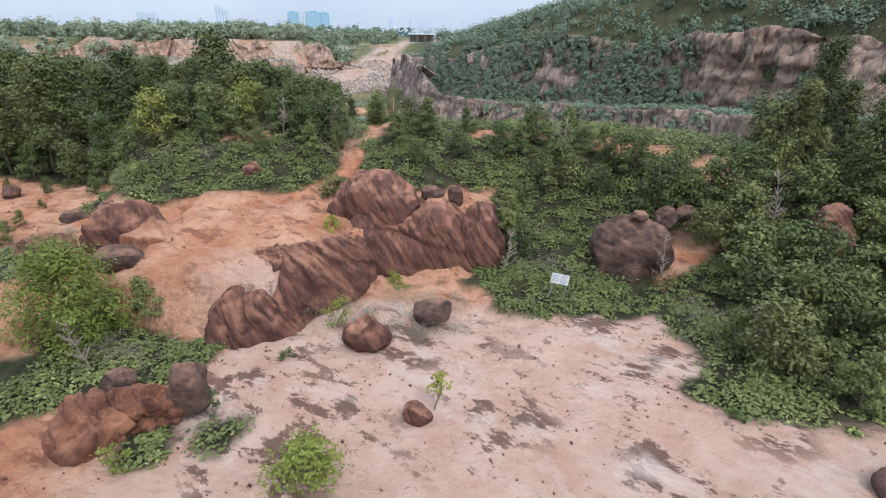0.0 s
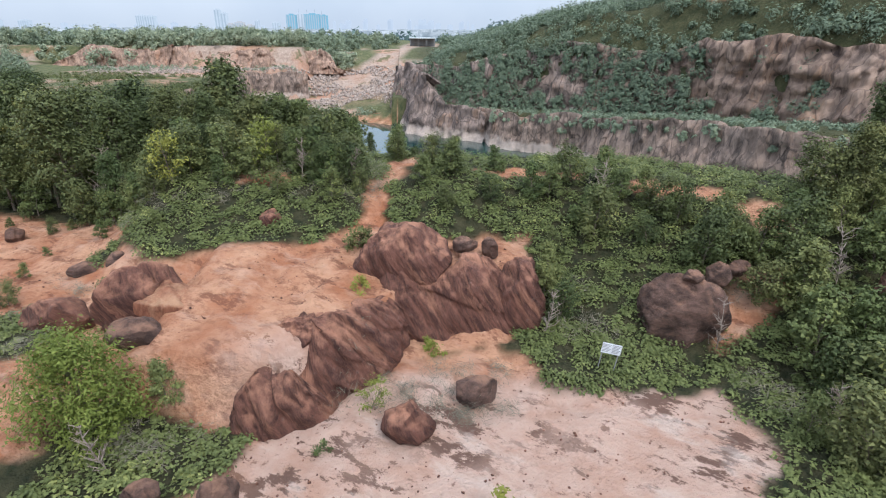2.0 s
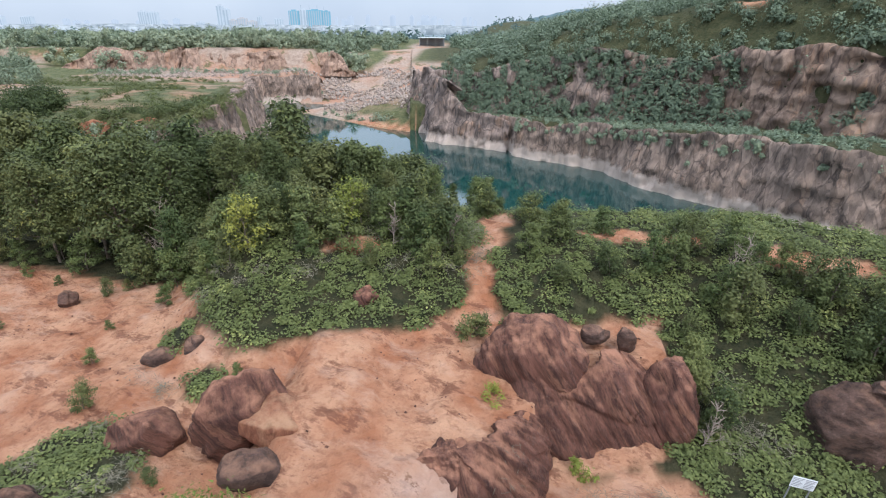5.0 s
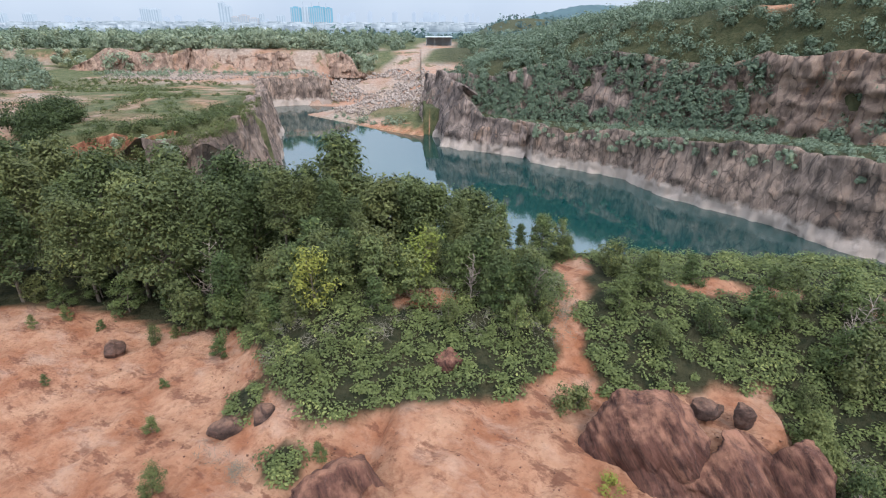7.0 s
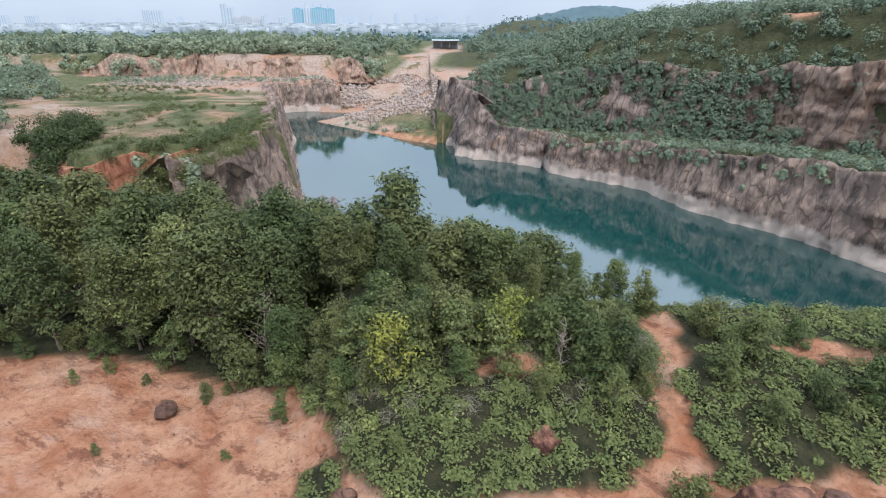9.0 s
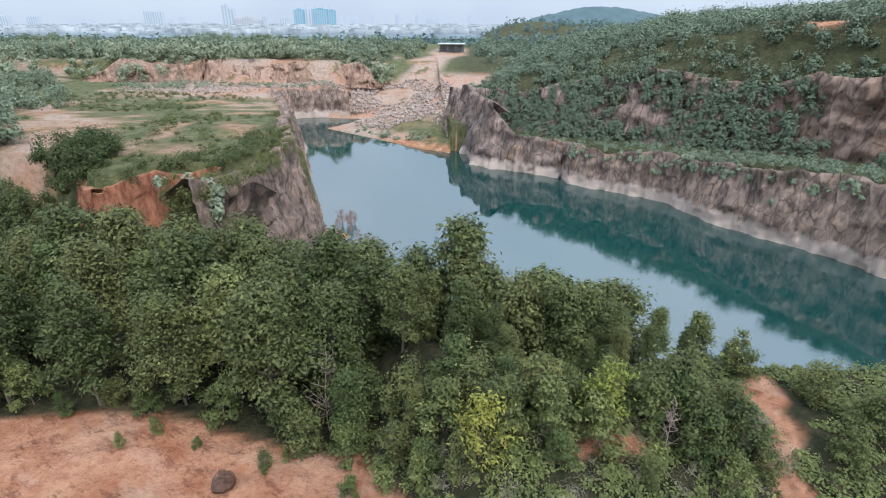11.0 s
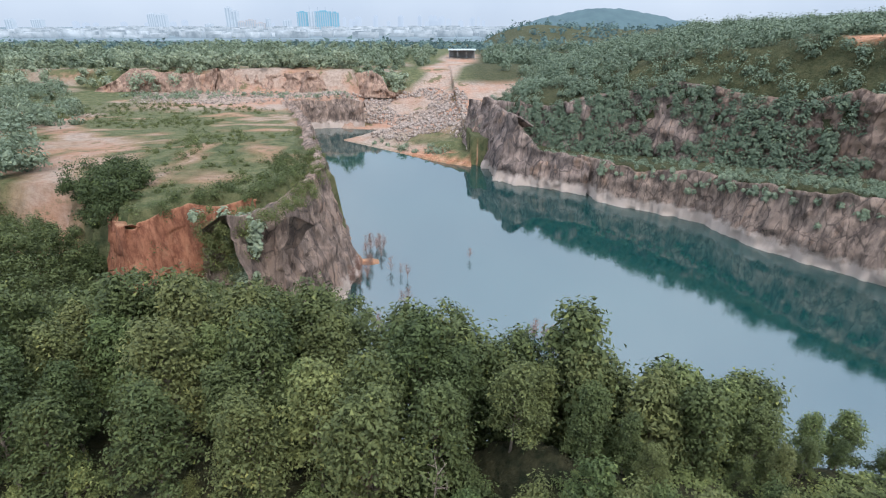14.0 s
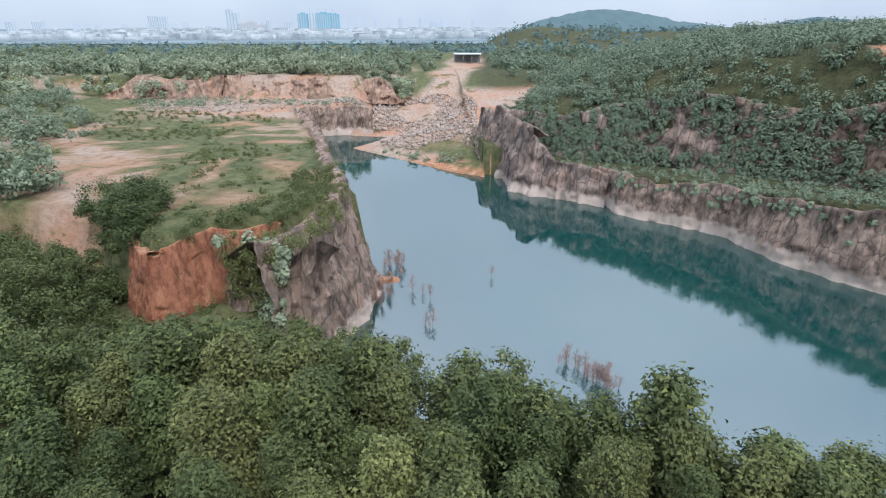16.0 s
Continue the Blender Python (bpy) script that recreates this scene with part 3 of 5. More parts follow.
def quarry_face(name, line, foot, top, mat, seed, lean=0.18, depth=1.0, step=0.5, rows=26, label="", col=1.0):
    """A blasted rock face along a line (the rock lies to the line's left), with upright columns, ledges and a crumbled rim."""
    p, s = resample(line, step)
    d = np.gradient(p, axis=0)
    d /= np.linalg.norm(d, axis=1, keepdims=True)
    inward = np.stack([-d[:, 1], d[:, 0]], 1)
    for _ in range(6):
        inward[1:-1] = (inward[:-2] + inward[1:-1] + inward[2:]) / 3
    low = foot(p[:, 0], p[:, 1]) if callable(foot) else np.full(len(p), foot)
    high = top(p[:, 0], p[:, 1]) if callable(top) else np.full(len(p), top)
    high = high + 0.9 * fbm(s * 0.16, 0.5, 0, seed + 9, 4)
    v = np.linspace(0, 1, rows)
    S, V = np.meshgrid(s, v, indexing="ij")
    Z = low[:, None] + (high - low)[:, None] * V
    ridge = 1 - 2 * np.abs(vnoise(S * 0.42 * col + 0.03 * Z, Z * 0.07, 0, seed))
    fine = 1 - 2 * np.abs(vnoise(S * 1.25 * col, Z * 0.22, 0, seed + 1))
    ledge = vnoise(S * 0.12, Z * 0.55, 0, seed + 2)
    cs = np.floor(S * 0.5 * col + 0.8 * vnoise(S * 0.2, Z * 0.12, 0, seed + 6)).astype(np.int64)
    cz = np.floor(Z * 0.33 + 2 * hash01(cs, 0 * cs, 0 * cs, seed) + 0.5 * vnoise(S * 0.3, Z * 0.3, 0, seed + 8)).astype(np.int64)
    block = 1.6 * hash01(cs, cz, 0 * cs, seed + 3) - 0.8 + 0.9 * (hash01(cs, 0 * cs, 0 * cs, seed + 5) - 0.5)
    grit = fbm(S * 1.1, Z * 1.1, 0, seed + 11, 3)
    big = fbm(S * 0.07, Z * 0.05, 0, seed + 4, 3)
    out = depth * (0.3 * ridge + 0.2 * fine + 0.4 * ledge + 0.5 * block + 1.1 * big + 0.16 * grit)
    back = (Z - low[:, None]) * lean - out
    x = p[:, 0][:, None] + inward[:, 0][:, None] * back
    y = p[:, 1][:, None] + inward[:, 1][:, None] * back
    rim = np.stack([x[:, -1] + inward[:, 0] * 0.9, y[:, -1] + inward[:, 1] * 0.9, Z[:, -1] - 0.15], 1)
    rim2 = np.stack([x[:, -1] + inward[:, 0] * 4.5, y[:, -1] + inward[:, 1] * 4.5, Z[:, -1] - 2.6], 1)
    verts = np.concatenate([np.stack([x, y, Z], 2), rim[:, None], rim2[:, None]], 1)
    me = mesh_of(name, verts.reshape(-1, 3), grid_faces(len(s), rows + 2), mat, False)
    return tagged(new(name, me), label, "rock face", kind="structure")


def bench_z(x, y):
    return np.clip(-7.0 + (139 - y) * 0.1, -7.5, -1.5)


quarry_face("cliff_east", [(5, 142.5)] + EAST_SHORE[3:], WATER - 1, lambda x, y: bench_z(x, y) + 0.3, M_CLIFF, 101, 0.22, 0.9, 0.4, 26, "pale columnar rock face above the water")
quarry_face("cliff_corner", [(-21, 188), (-17.5, 176), (-14.5, 166)] + EAST_SHORE[:4], WATER - 1, lambda x, y: bench_z(x, y) + 0.6 + 7.5 * sstep(-1, -14, x), M_GREY, 131, 0.3, 1.2, 0.4, 24, "dark rock face at the corner of the lake")
quarry_face("cliff_upper", UPPER_EDGE[:5], lambda x, y: np.where(x < -6, WATER - 0.5, bench_z(x, y) - 0.5), rim_z, M_GREY, 161, 0.33, 1.7, 0.5, 28, "dark weathered upper rock face", 0.7)
quarry_face("cliff_upper_east", [(34, 141.3)] + UPPER_EDGE[4:], lambda x, y: bench_z(x, y) - 0.5, rim_z, M_SCAR, 171, 0.36, 2.0, 0.5, 30, "high warm rock face with orange scars", 0.6)
quarry_face("cliff_west", WEST_SHORE[:4] + [(-40.5, 103), (-44.5, 114.5), (-52.2, 141.6), (-61.5, 173), (-77, 213)], WATER - 1, lambda x, y: 2.7 - 6.5 * sstep(100, 200, y), M_CLIFF, 191, 0.2, 0.8, 0.22, 64, "tall pale rock face of a quarry headland")
quarry_face("cliff_north", [(-80, 212), (-81.5, 218), (-68, 224), (-56, 224)], WATER - 1, -4.6, M_CLIFF, 221, 0.15, 0.9, 0.6, 18, "pale striped rock face at the lake's end")
quarry_face("cliff_terrace", [(-46, 251), (-62, 253), (-82, 244), (-100, 247), (-120, 239), (-140, 244), (-175, 232)][::-1], -7.0, lambda x, y: (3.6 + 2.0 * vnoise(x * 0.06, y * 0.05, 0, 256)) - 9 * sstep(-58, -46, x) - 9 * sstep(-150, -175, x), M_ORANGE, 251, 0.75, 2.6, 0.6, 20, "reddish quarry terrace face")
quarry_face("red_bank", [(-65.5, 77), (-63.0, 74.2), (-60.0, 72.0), (-57.5, 73.4), (-54.4, 76.6), (-51.0, 79.0), (-47.4, 78.8)], -7.0, lambda x, y: 2.3 + 0.5 * vnoise(x * 0.45, y * 0.45, 0, 285), M_RED, 281, 0.2, 0.45, 0.2, 40, "crumbling bank of red-orange laterite soil", 1.6)
quarry_face("cliff_gully", [(-55.2, 75.8), (-53.0, 73.6), (-50.0, 73.2), (-47.4, 73.6), (-44.6, 72.2)], -14, lambda x, y: -2.4 + 4.6 * sstep(-48, -45, x), M_CLIFF, 291, 0.3, 0.7, 0.2, 40, "pale broken rock at the mouth of a gully", 1.4)


# ---- boulders ----
def on_shell(rng, n):
    d = rng.normal(size=(n, 3))
    d /= np.linalg.norm(d, axis=1, keepdims=True)
    return d


def rock_mesh(name, r, seed, mat, boxy=2.6, groove=0.10, strike=(0.9, 0.35, 0.25), nu=64, nv=42, rough=0.12, facets=16):
    rng = np.random.default_rng(seed)
    u = np.linspace(0, 2 * np.pi, nu, endpoint=False)
    w = np.linspace(-np.pi / 2, np.pi / 2, nv)
    U, W = np.meshgrid(u, w, indexing="ij")
    d = np.stack([np.cos(U) * np.cos(W), np.sin(U) * np.cos(W), np.sin(W)], -1)
    k = 1 / (np.abs(d) ** boxy).sum(-1) ** (1 / boxy)
    # knocked-off flats
    for nn, h in zip(on_shell(rng, facets), rng.uniform(0.72, 0.98, facets)):
        c = d @ nn
        k = np.minimum(k, np.where(c > 0.15, h / np.maximum(c, 0.15), 9))
    p = d * k[..., None] * np.asarray(r)
    n = d / np.asarray(r)
    n /= np.linalg.norm(n, axis=-1, keepdims=True)
    x, y, z = p[..., 0], p[..., 1], p[..., 2]
    m = float(np.mean(r))
    lump = rough * m * fbm(x / m * 1.3, y / m * 1.3, z / m * 1.3, seed, 6)
    st = np.asarray(strike) / np.linalg.norm(strike)
    a = (p @ st) + 0.12 * fbm(x * 0.8, y * 0.8, z * 0.8, seed + 7, 3)
    furrow = np.abs(vnoise(a * 2.6, z * 0.3, y * 0.25, seed + 3)) ** 0.6
    fine = np.abs(vnoise(a * 7.0, z * 0.8, y * 0.5, seed + 4)) ** 0.6
    p = p - n * (groove * m * (1.0 * (0.5 - furrow) + 0.5 * (0.5 - fine)) - lump)[..., None]
    return mesh_of(name, p.reshape(-1, 3), grid_faces(nu, nv, True), mat, False)


def boulder(x, y, z, r, seed, mat, label, turn=0.0, tip=0.0, group="boulders", **kw):
    ob = new("boulder", rock_mesh("boulder", r, seed, mat, **kw))
    ob.matrix_world = pose(x, y, z, 0, tip, turn)
    return tagged(ob, label, "boulder", group)


def rock_rib(name, base, top, deep, seed, rows=46):
    """A furrowed rib of rock that bulges out of a soil mound along a line and dips into the soil behind."""
    p, t = resample(base, 0.07)
    d = np.gradient(p, axis=0)
    d /= np.linalg.norm(d, axis=1, keepdims=True)
    inward = np.stack([-d[:, 1], d[:, 0]], 1)
    for _ in range(30):
        inward[1:-1] = (inward[:-2] + inward[1:-1] + inward[2:]) / 3
    ends = sstep(-0.1, 1.1, t) * sstep(-0.1, 1.1, t[-1] - t)
    crown = (top + 0.45) * (0.35 + 0.65 * ends) * (1 + 0.13 * fbm(t * 0.7, 0.4, 0, seed, 3))
    a = np.linspace(0, 1.2, rows)[None] * np.pi / 2
    z = -0.45 + crown[:, None] * np.where(a < np.pi / 2, np.sin(a) ** 0.85, 1 - 1.6 * np.maximum(a - np.pi / 2, 0) ** 1.5)
    back = deep * (1 - np.cos(a)) + 0.25 * z
    S = t[:, None] + 0 * a
    slant = S + 0.75 * z + 0.15 * fbm(S * 0.8, z * 0.8, 0, seed + 1, 3)
    furrow = np.abs(vnoise(slant * 2.4, z * 0.35, 0, seed + 2)) ** 0.6
    fine = np.abs(vnoise(slant * 6.5, z * 0.9, 0, seed + 3)) ** 0.6
    slab = hash01(np.floor(slant * 0.85 + 0.4 * vnoise(S, z, 0, seed + 4)).astype(np.int64), np.floor(z * 0.5 + slant * 0.2).astype(np.int64), 0, seed + 5)
    out = 0.30 * furrow + 0.13 * fine + 0.34 * slab + 0.45 * vnoise(S * 0.5, z * 0.4, 0, seed + 6) + 0.14 * fbm(S * 1.4, z * 1.4, 0, seed + 7, 4)
    back = back - out * np.sin(np.minimum(a + 0.35, np.pi / 2))
    z = z + 0.25 * (out - 0.4) * np.sin(a) ** 3
    verts = np.stack([p[:, 0][:, None] + inward[:, 0][:, None] * back, p[:, 1][:, None] + inward[:, 1][:, None] * back, z], 2)
    return mesh_of(name, verts.reshape(-1, 3), grid_faces(len(t), rows), M_ROCK, False)


outcrop = thing("rock_outcrop", -2, 22, 0.5, "large dark red-brown striated rock outcrop in orange soil", "rock")
for nm, base, top, deep, seed, lab in (
    ("face", [(-5.0, 21.4), (-3.6, 21.8), (-1.6, 22.1), (0.4, 22.5), (1.5, 23.0), (2.0, 23.8)], 3.05, 1.9, 12, "steep face with long slanting furrows"),
    ("shoulder", [(-7.3, 17.9), (-6.0, 18.3), (-4.9, 19.3), (-4.1, 20.6), (-3.5, 21.8), (-3.3, 22.8)], 2.5, 1.5, 14, "leaning furrowed shoulder capped by soil"),
    ("foot_rock", [(-9.6, 18.0), (-8.9, 16.9), (-7.8, 16.8), (-6.7, 17.3), (-6.0, 18.3)], 1.95, 1.2, 16, "low furrowed rock at the foot"),
):
    ob = part(nm, rock_rib(nm, base, top, deep, seed), outcrop, lab)
    ob.location = (2, -22, -0.5)
for nm, c, r, seed, kw, lab in (
    ("dome", (-3.9, 25.0, 2.35), (2.15, 1.9, 2.15), 11, dict(boxy=2.5, groove=0.10, strike=(0.9, 0.1, 0.42), nu=170, nv=80, facets=12), "rounded dome furrowed by weather"),
    ("buttress", (1.3, 23.9, 1.3), (1.05, 1.4, 2.15), 13, dict(boxy=2.6, groove=0.06, nu=110, nv=70, facets=12), "rounded grey-brown buttress"),
    ("rubble", (-7.3, 20.2, 2.1), (1.2, 0.9, 0.6), 17, dict(boxy=2.4, groove=0.25, rough=0.3, nu=110, nv=60), "broken knob of rubble"),
):
    ob = part(nm, rock_mesh(nm, r, seed, M_ROCK, **kw), outcrop, lab)
    ob.location = Vector(c) - Vector((-2, 22, 0.5))

boulder(-0.94, 18.4, 0.72, (0.8, 0.72, 0.55), 21, M_DARK, "round brown boulder on the pale rock flat")
boulder(-3.35, 16.7, 0.75, (0.78, 0.7, 0.85), 22, M_ROCK, "brown boulder with a pale worn top", rough=0.16)
boulder(-1.35, 12.8, 0.5, (0.45, 0.36, 0.36), 23, M_ROCK, "small split brown stone beside a sapling", tip=25)
boulder(-10.1, 12.0, 0.45, (1.15, 0.85, 0.95), 24, M_RUST, "rust-red weathered rock with soil on it", turn=25, boxy=4, rough=0.3, groove=0.2, facets=26, nu=110, nv=60)
boulder(-8.9, 12.6, 0.7, (1.1, 0.8, 1.0), 46, M_RUST, "rust-red weathered rock beside a dark boulder", turn=5, tip=-20, boxy=4, rough=0.3, groove=0.2, facets=26, nu=110, nv=60)
boulder(-8.0, 13.0, 1.2, (0.65, 0.6, 0.85), 25, M_DARK, "dark smooth boulder against a red rock", turn=20)
boulder(-10.3, 13.6, 0.9, (0.5, 0.4, 0.45), 26, M_DARK, "small dark boulder among weeds")
boulder(-13.45, 19.7, 2.15, (1.05, 0.8, 0.62), 27, M_DARK, "dark grey boulder lying on orange soil")
boulder(-14.9, 22.6, 2.0, (1.9, 1.3, 1.5), 28, M_ROCK, "large leaning red-brown rock in orange soil", turn=30, tip=-18, boxy=3.2, groove=0.13)
boulder(-13.4, 22.2, 2.0, (1.3, 1.2, 1.0), 29, M_RED, "red soil-covered rock beside a larger one", turn=10, boxy=3)
boulder(-18.1, 22.0, 1.3, (1.15, 0.8, 1.2), 30, M_ROCK, "leaning brown slab of rock in orange soil", turn=20, tip=-25, boxy=3)
boulder(-20.0, 27.1, 1.25, (0.85, 0.6, 0.5), 31, M_DARK, "dark smooth boulder at the edge of the plants", turn=15)
boulder(-18.5, 27.3, 1.6, (0.55, 0.5, 0.6), 32, M_DARK, "dark boulder half hidden by weeds")
boulder(-28.6, 33.6, 0.55, (0.5, 0.5, 0.6), 33, M_DARK, "dark boulder standing on an orange clearing", tip=20)
boulder(-20.6, 19.2, 1.3, (0.8, 0.6, 0.6), 34, M_DARK, "dark boulder in a patch of weeds")
boulder(-11.1, 28.6, 3.4, (0.85, 0.6, 0.62), 35, M_ROCK, "brown boulder in dense green undergrowth", tip=-30)
boulder(-18.6, 29.6, 1.9, (0.55, 0.5, 0.7), 36, M_RED, "red soil pinnacle at the edge of the bushes", boxy=3)
boulder(-1.15, 26.1, 3.2, (0.6, 0.45, 0.36), 37, M_DARK, "small dark boulder on top of the outcrop")
boulder(0.05, 25.7, 3.2, (0.42, 0.4, 0.6), 38, M_DARK, "pointed dark stone on top of the outcrop", boxy=2.1)
boulder(7.8, 22.4, 1.65, (1.7, 1.4, 1.75), 39, M_DARK, "large dark rounded rock rising from green bushes", boxy=2.8)
boulder(7.9, 22.3, 3.35, (0.4, 0.4, 0.3), 40, M_DARK, "small knob of stone on a large rock")
boulder(9.6, 23.4, 2.9, (0.6, 0.5, 0.55), 41, M_DARK, "round dark stone on a patch of soil")
boulder(10.6, 23.8, 3.1, (0.45, 0.4, 0.4), 42, M_DARK, "round dark stone beside another on soil")
boulder(15.9, 21.5, 2.9, (0.85, 0.8, 1.5), 43, M_ROCK, "dark brown rock almost hidden by trees", boxy=2.8)
boulder(10.9, 10.2, 0.5, (0.9, 0.7, 0.7), 44, M_DARK, "dark rock at the rim of the flat")


# ---- trees ----
def tree(seed, tall, wide, mat, label, bare_trunk=0.12, clumps=30, per=240, leaf=(0.20, 0.125), kind_name="tree"):
    """A tree of about that height: trunk with limbs, and a crown of many leaf clumps."""
    rng = np.random.default_rng(seed)
    e = new(kind_name)
    tagged(e, label, kind_name, "trees of the wood")
    k = np.linspace(0, 1, 7)
    bend = rng.normal(0, 0.25, (2,))
    stem = np.stack([bend[0] * k ** 2 + 0.1 * np.sin(k * 5), bend[1] * k ** 2, k * tall * 0.9 - 0.4], 1)
    wood = [tube(stem, 0.11 * tall / 8 * (1 - 0.85 * k) + 0.012, 7)]
    pieces = []
    for i in range(clumps):
        h = bare_trunk + (1 - bare_trunk) * (i + 0.5) / clumps
        reach = wide * 0.5 * (1 - 0.75 * max(0, h - 0.45) ** 1.3 / 0.55 ** 1.3) * rng.uniform(0.35, 1.0)
        a = i * 2.4 + rng.uniform(-0.5, 0.5)
        root = np.array([np.interp(h * 0.85, k, stem[:, j]) for j in range(3)])
        c = np.array([root[0] + reach * math.cos(a), root[1] + reach * math.sin(a), h * tall * 0.93])
        mid = (root + c) / 2 + [0, 0, -0.1]
        wood.append(tube([root, mid, c], [0.045 * tall / 8, 0.03 * tall / 8, 0.01], 4))
        size = wide * rng.uniform(0.17, 0.30) * np.array([1, 1, rng.uniform(0.6, 0.85)])
        d = on_shell(rng, per)
        centres = c + d * size * np.clip(0.72 + 0.26 * rng.normal(size=(per, 1)), 0.05, 1.35)
        pieces.append(leaflets(rng, centres, d * 0.8 + [0, 0, 0.7] + rng.normal(0, 0.45, (per, 3)), *leaf))
    v, f = joined(wood)
    part("trunk", mesh_of("trunk", v, f, M_BARK, True), e)
    v, f = joined(pieces)
    part("crown", mesh_of("crown", v, f, mat), e)
    return e


def bare_tree(seed, tall, label, name="bare_tree", spread_by=0.28, shoots=26, wood_mat=None):
    wood_mat = wood_mat or M_TWIG
    rng = np.random.default_rng(seed)
    k = np.linspace(0, 1, 6)
    stem = np.stack([0.2 * np.sin(k * 3 + seed), 0.15 * k, k * tall - 0.3], 1)
    e = new(name)
    tagged(e, label, "dead tree", "dry bare trees")
    part("trunk", mesh_of("trunk", *tube(stem, 0.028 * (1 - 0.8 * k) * tall / 4 + 0.006, 5), wood_mat, True), e)
    wood = []
    for i in range(shoots):
        h = rng.uniform(0.2, 0.98)
        root = np.array([np.interp(h, k, stem[:, j]) for j in range(3)])
        a, le = rng.uniform(0, 6.28), tall * spread_by * rng.uniform(0.4, 1) * (1.1 - 0.6 * h)
        tip = root + [le * math.cos(a), le * math.sin(a), le * rng.uniform(0.4, 1.1)]
        wood.append(tube([root, (root + tip) / 2 + rng.normal(0, 0.05 * le, 3), tip], [0.022, 0.015, 0.006], 4))
        for _ in range(3):
            q = root + (tip - root) * rng.uniform(0.3, 0.9)
            wood.append(tube([q, q + rng.normal(0, 0.28 * le, 3) + [0, 0, 0.2 * le]], [0.012, 0.005], 3))
    v, f = joined(wood)
    part("crown", mesh_of("crown", v, f, wood_mat), e, "leafless crown of thin branches")
    return e


WOOD_A = [(-18, 33.0), (-9, 33.4), (-7, 36.0), (-11, 41), (-20, 46.5), (-33, 58), (-40, 66), (-45, 70.5), (-50, 73), (-57, 69.5), (-61, 70), (-68, 77), (-85, 86), (-100, 80), (-95, 34), (-45, 37.9), (-36, 38.5), (-29, 37.0), (-22.6, 35.2)]
kinds = [
    tree(1, 8.5, 3.6, M_LEAF, "green broad-crowned tree in a dense wood", 0.28),
    tree(2, 8.5, 3.2, M_LEAF, "slender green tree in a dense wood", 0.24),
    tree(3, 8.5, 4.0, M_LEAF, "spreading green tree in a dense wood", 0.32, 32),
    tree(4, 8.5, 3.0, M_LEAF, "narrow dark green tree in a dense wood", 0.18, 32, 225),
    tree(5, 8.5, 3.4, M_SHRUB, "lighter green tree in a dense wood", 0.26, 30),
]


def scatter(rng, poly, gap, tries):
    xs, ys = [p[0] for p in poly], [p[1] for p in poly]
    c = np.stack([rng.uniform(min(xs), max(xs), tries), rng.uniform(min(ys), max(ys), tries)], 1)
    c = c[inside(poly, c[:, 0], c[:, 1])]
    kept = np.empty((0, 2))
    for q in c:
        if not len(kept) or ((kept - q) ** 2).sum(1).min() > gap * gap:
            kept = np.vstack([kept, q])
    return kept


def grow(kind, x, y, tall, turn, used=[]):
    z = float(height(np.array([x]), np.array([y]))[0])
    m = pose(x, y, z, 0, 0, turn) @ Matrix.Scale(tall / 8.5, 4)
    if kind not in used:
        used.append(kind)
        kind.matrix_world = m
        return kind
    ob = copy_thing(kind, Matrix.Identity(4))
    ob.matrix_basis = m
    return ob


rng = np.random.default_rng(77)
for q in scatter(rng, WOOD_A, 2.45, 3400):
    if q[1] > 50.5 or q[0] < -58:
        continue
    g = float(height(q[:1], q[1:])[0])
    goal = 8.6 + rng.uniform(-2.2, 0.8) - 0.62 * max(0, q[1] - 49) - 0.8 * sstep(-12, -8, q[0])
    if q[1] < 36.5:
        goal -= 1.6
    grow(kinds[int(rng.integers(0, 5))], float(q[0]), float(q[1]), float(np.clip(goal - g, 2.6, 12.5)), float(rng.uniform(0, 360)))
for x, y, top in ((-10.5, 37.5, 8.0), (-9.0, 36.8, 7.2), (-11.5, 39.0, 8.6), (-8.0, 38.2, 7.4), (-12.8, 38.0, 9.0), (-6.9, 37.6, 6.4), (-14.5, 39.0, 8.9), (-13.2, 40.6, 8.4), (-15.8, 40.5, 8.2), (-16.2, 37.4, 8.0), (-19.4, 40.2, 8.4), (-10.0, 40.3, 7.8), (-20.5, 42.5, 8.6), (-23.5, 41.5, 8.3), (-17.9, 38.4, 7.6), (-12.0, 36.0, 7.0), (-5.4, 39.4, 6.4), (-4.2, 38.2, 5.4), (-8.8, 41.0, 7.6)):
    grow(kinds[int(rng.integers(0, 5))], x, y, top - float(height(np.array([x]), np.array([y]))[0]), float(rng.uniform(0, 360)))
for x, y, tall in ((-17.7, 41.7, 11.5), (18.8, 28.7, 6.0), (20.5, 25.5, 6.5), (22, 31, 6), (18.2, 23.0, 5.5), (24, 27, 7), (16.6, 26.5, 4.5), (21, 20, 6), (25, 22, 7), (19.5, 17.5, 5)):
    grow(kinds[int(rng.integers(0, 4))], x, y, tall, float(rng.uniform(0, 360)))

small = [
    tree(21, 3.0, 2.0, M_SHRUB, "tall leafy shrub among lower shrubs", 0.12, 15, 150, (0.16, 0.10), "shrub"),
    tree(22, 3.0, 2.4, M_LEAF, "dense olive-green shrub among lower shrubs", 0.08, 16, 150, (0.16, 0.10), "shrub"),
]
for e in small:
    e["group"] = "tall shrubs"


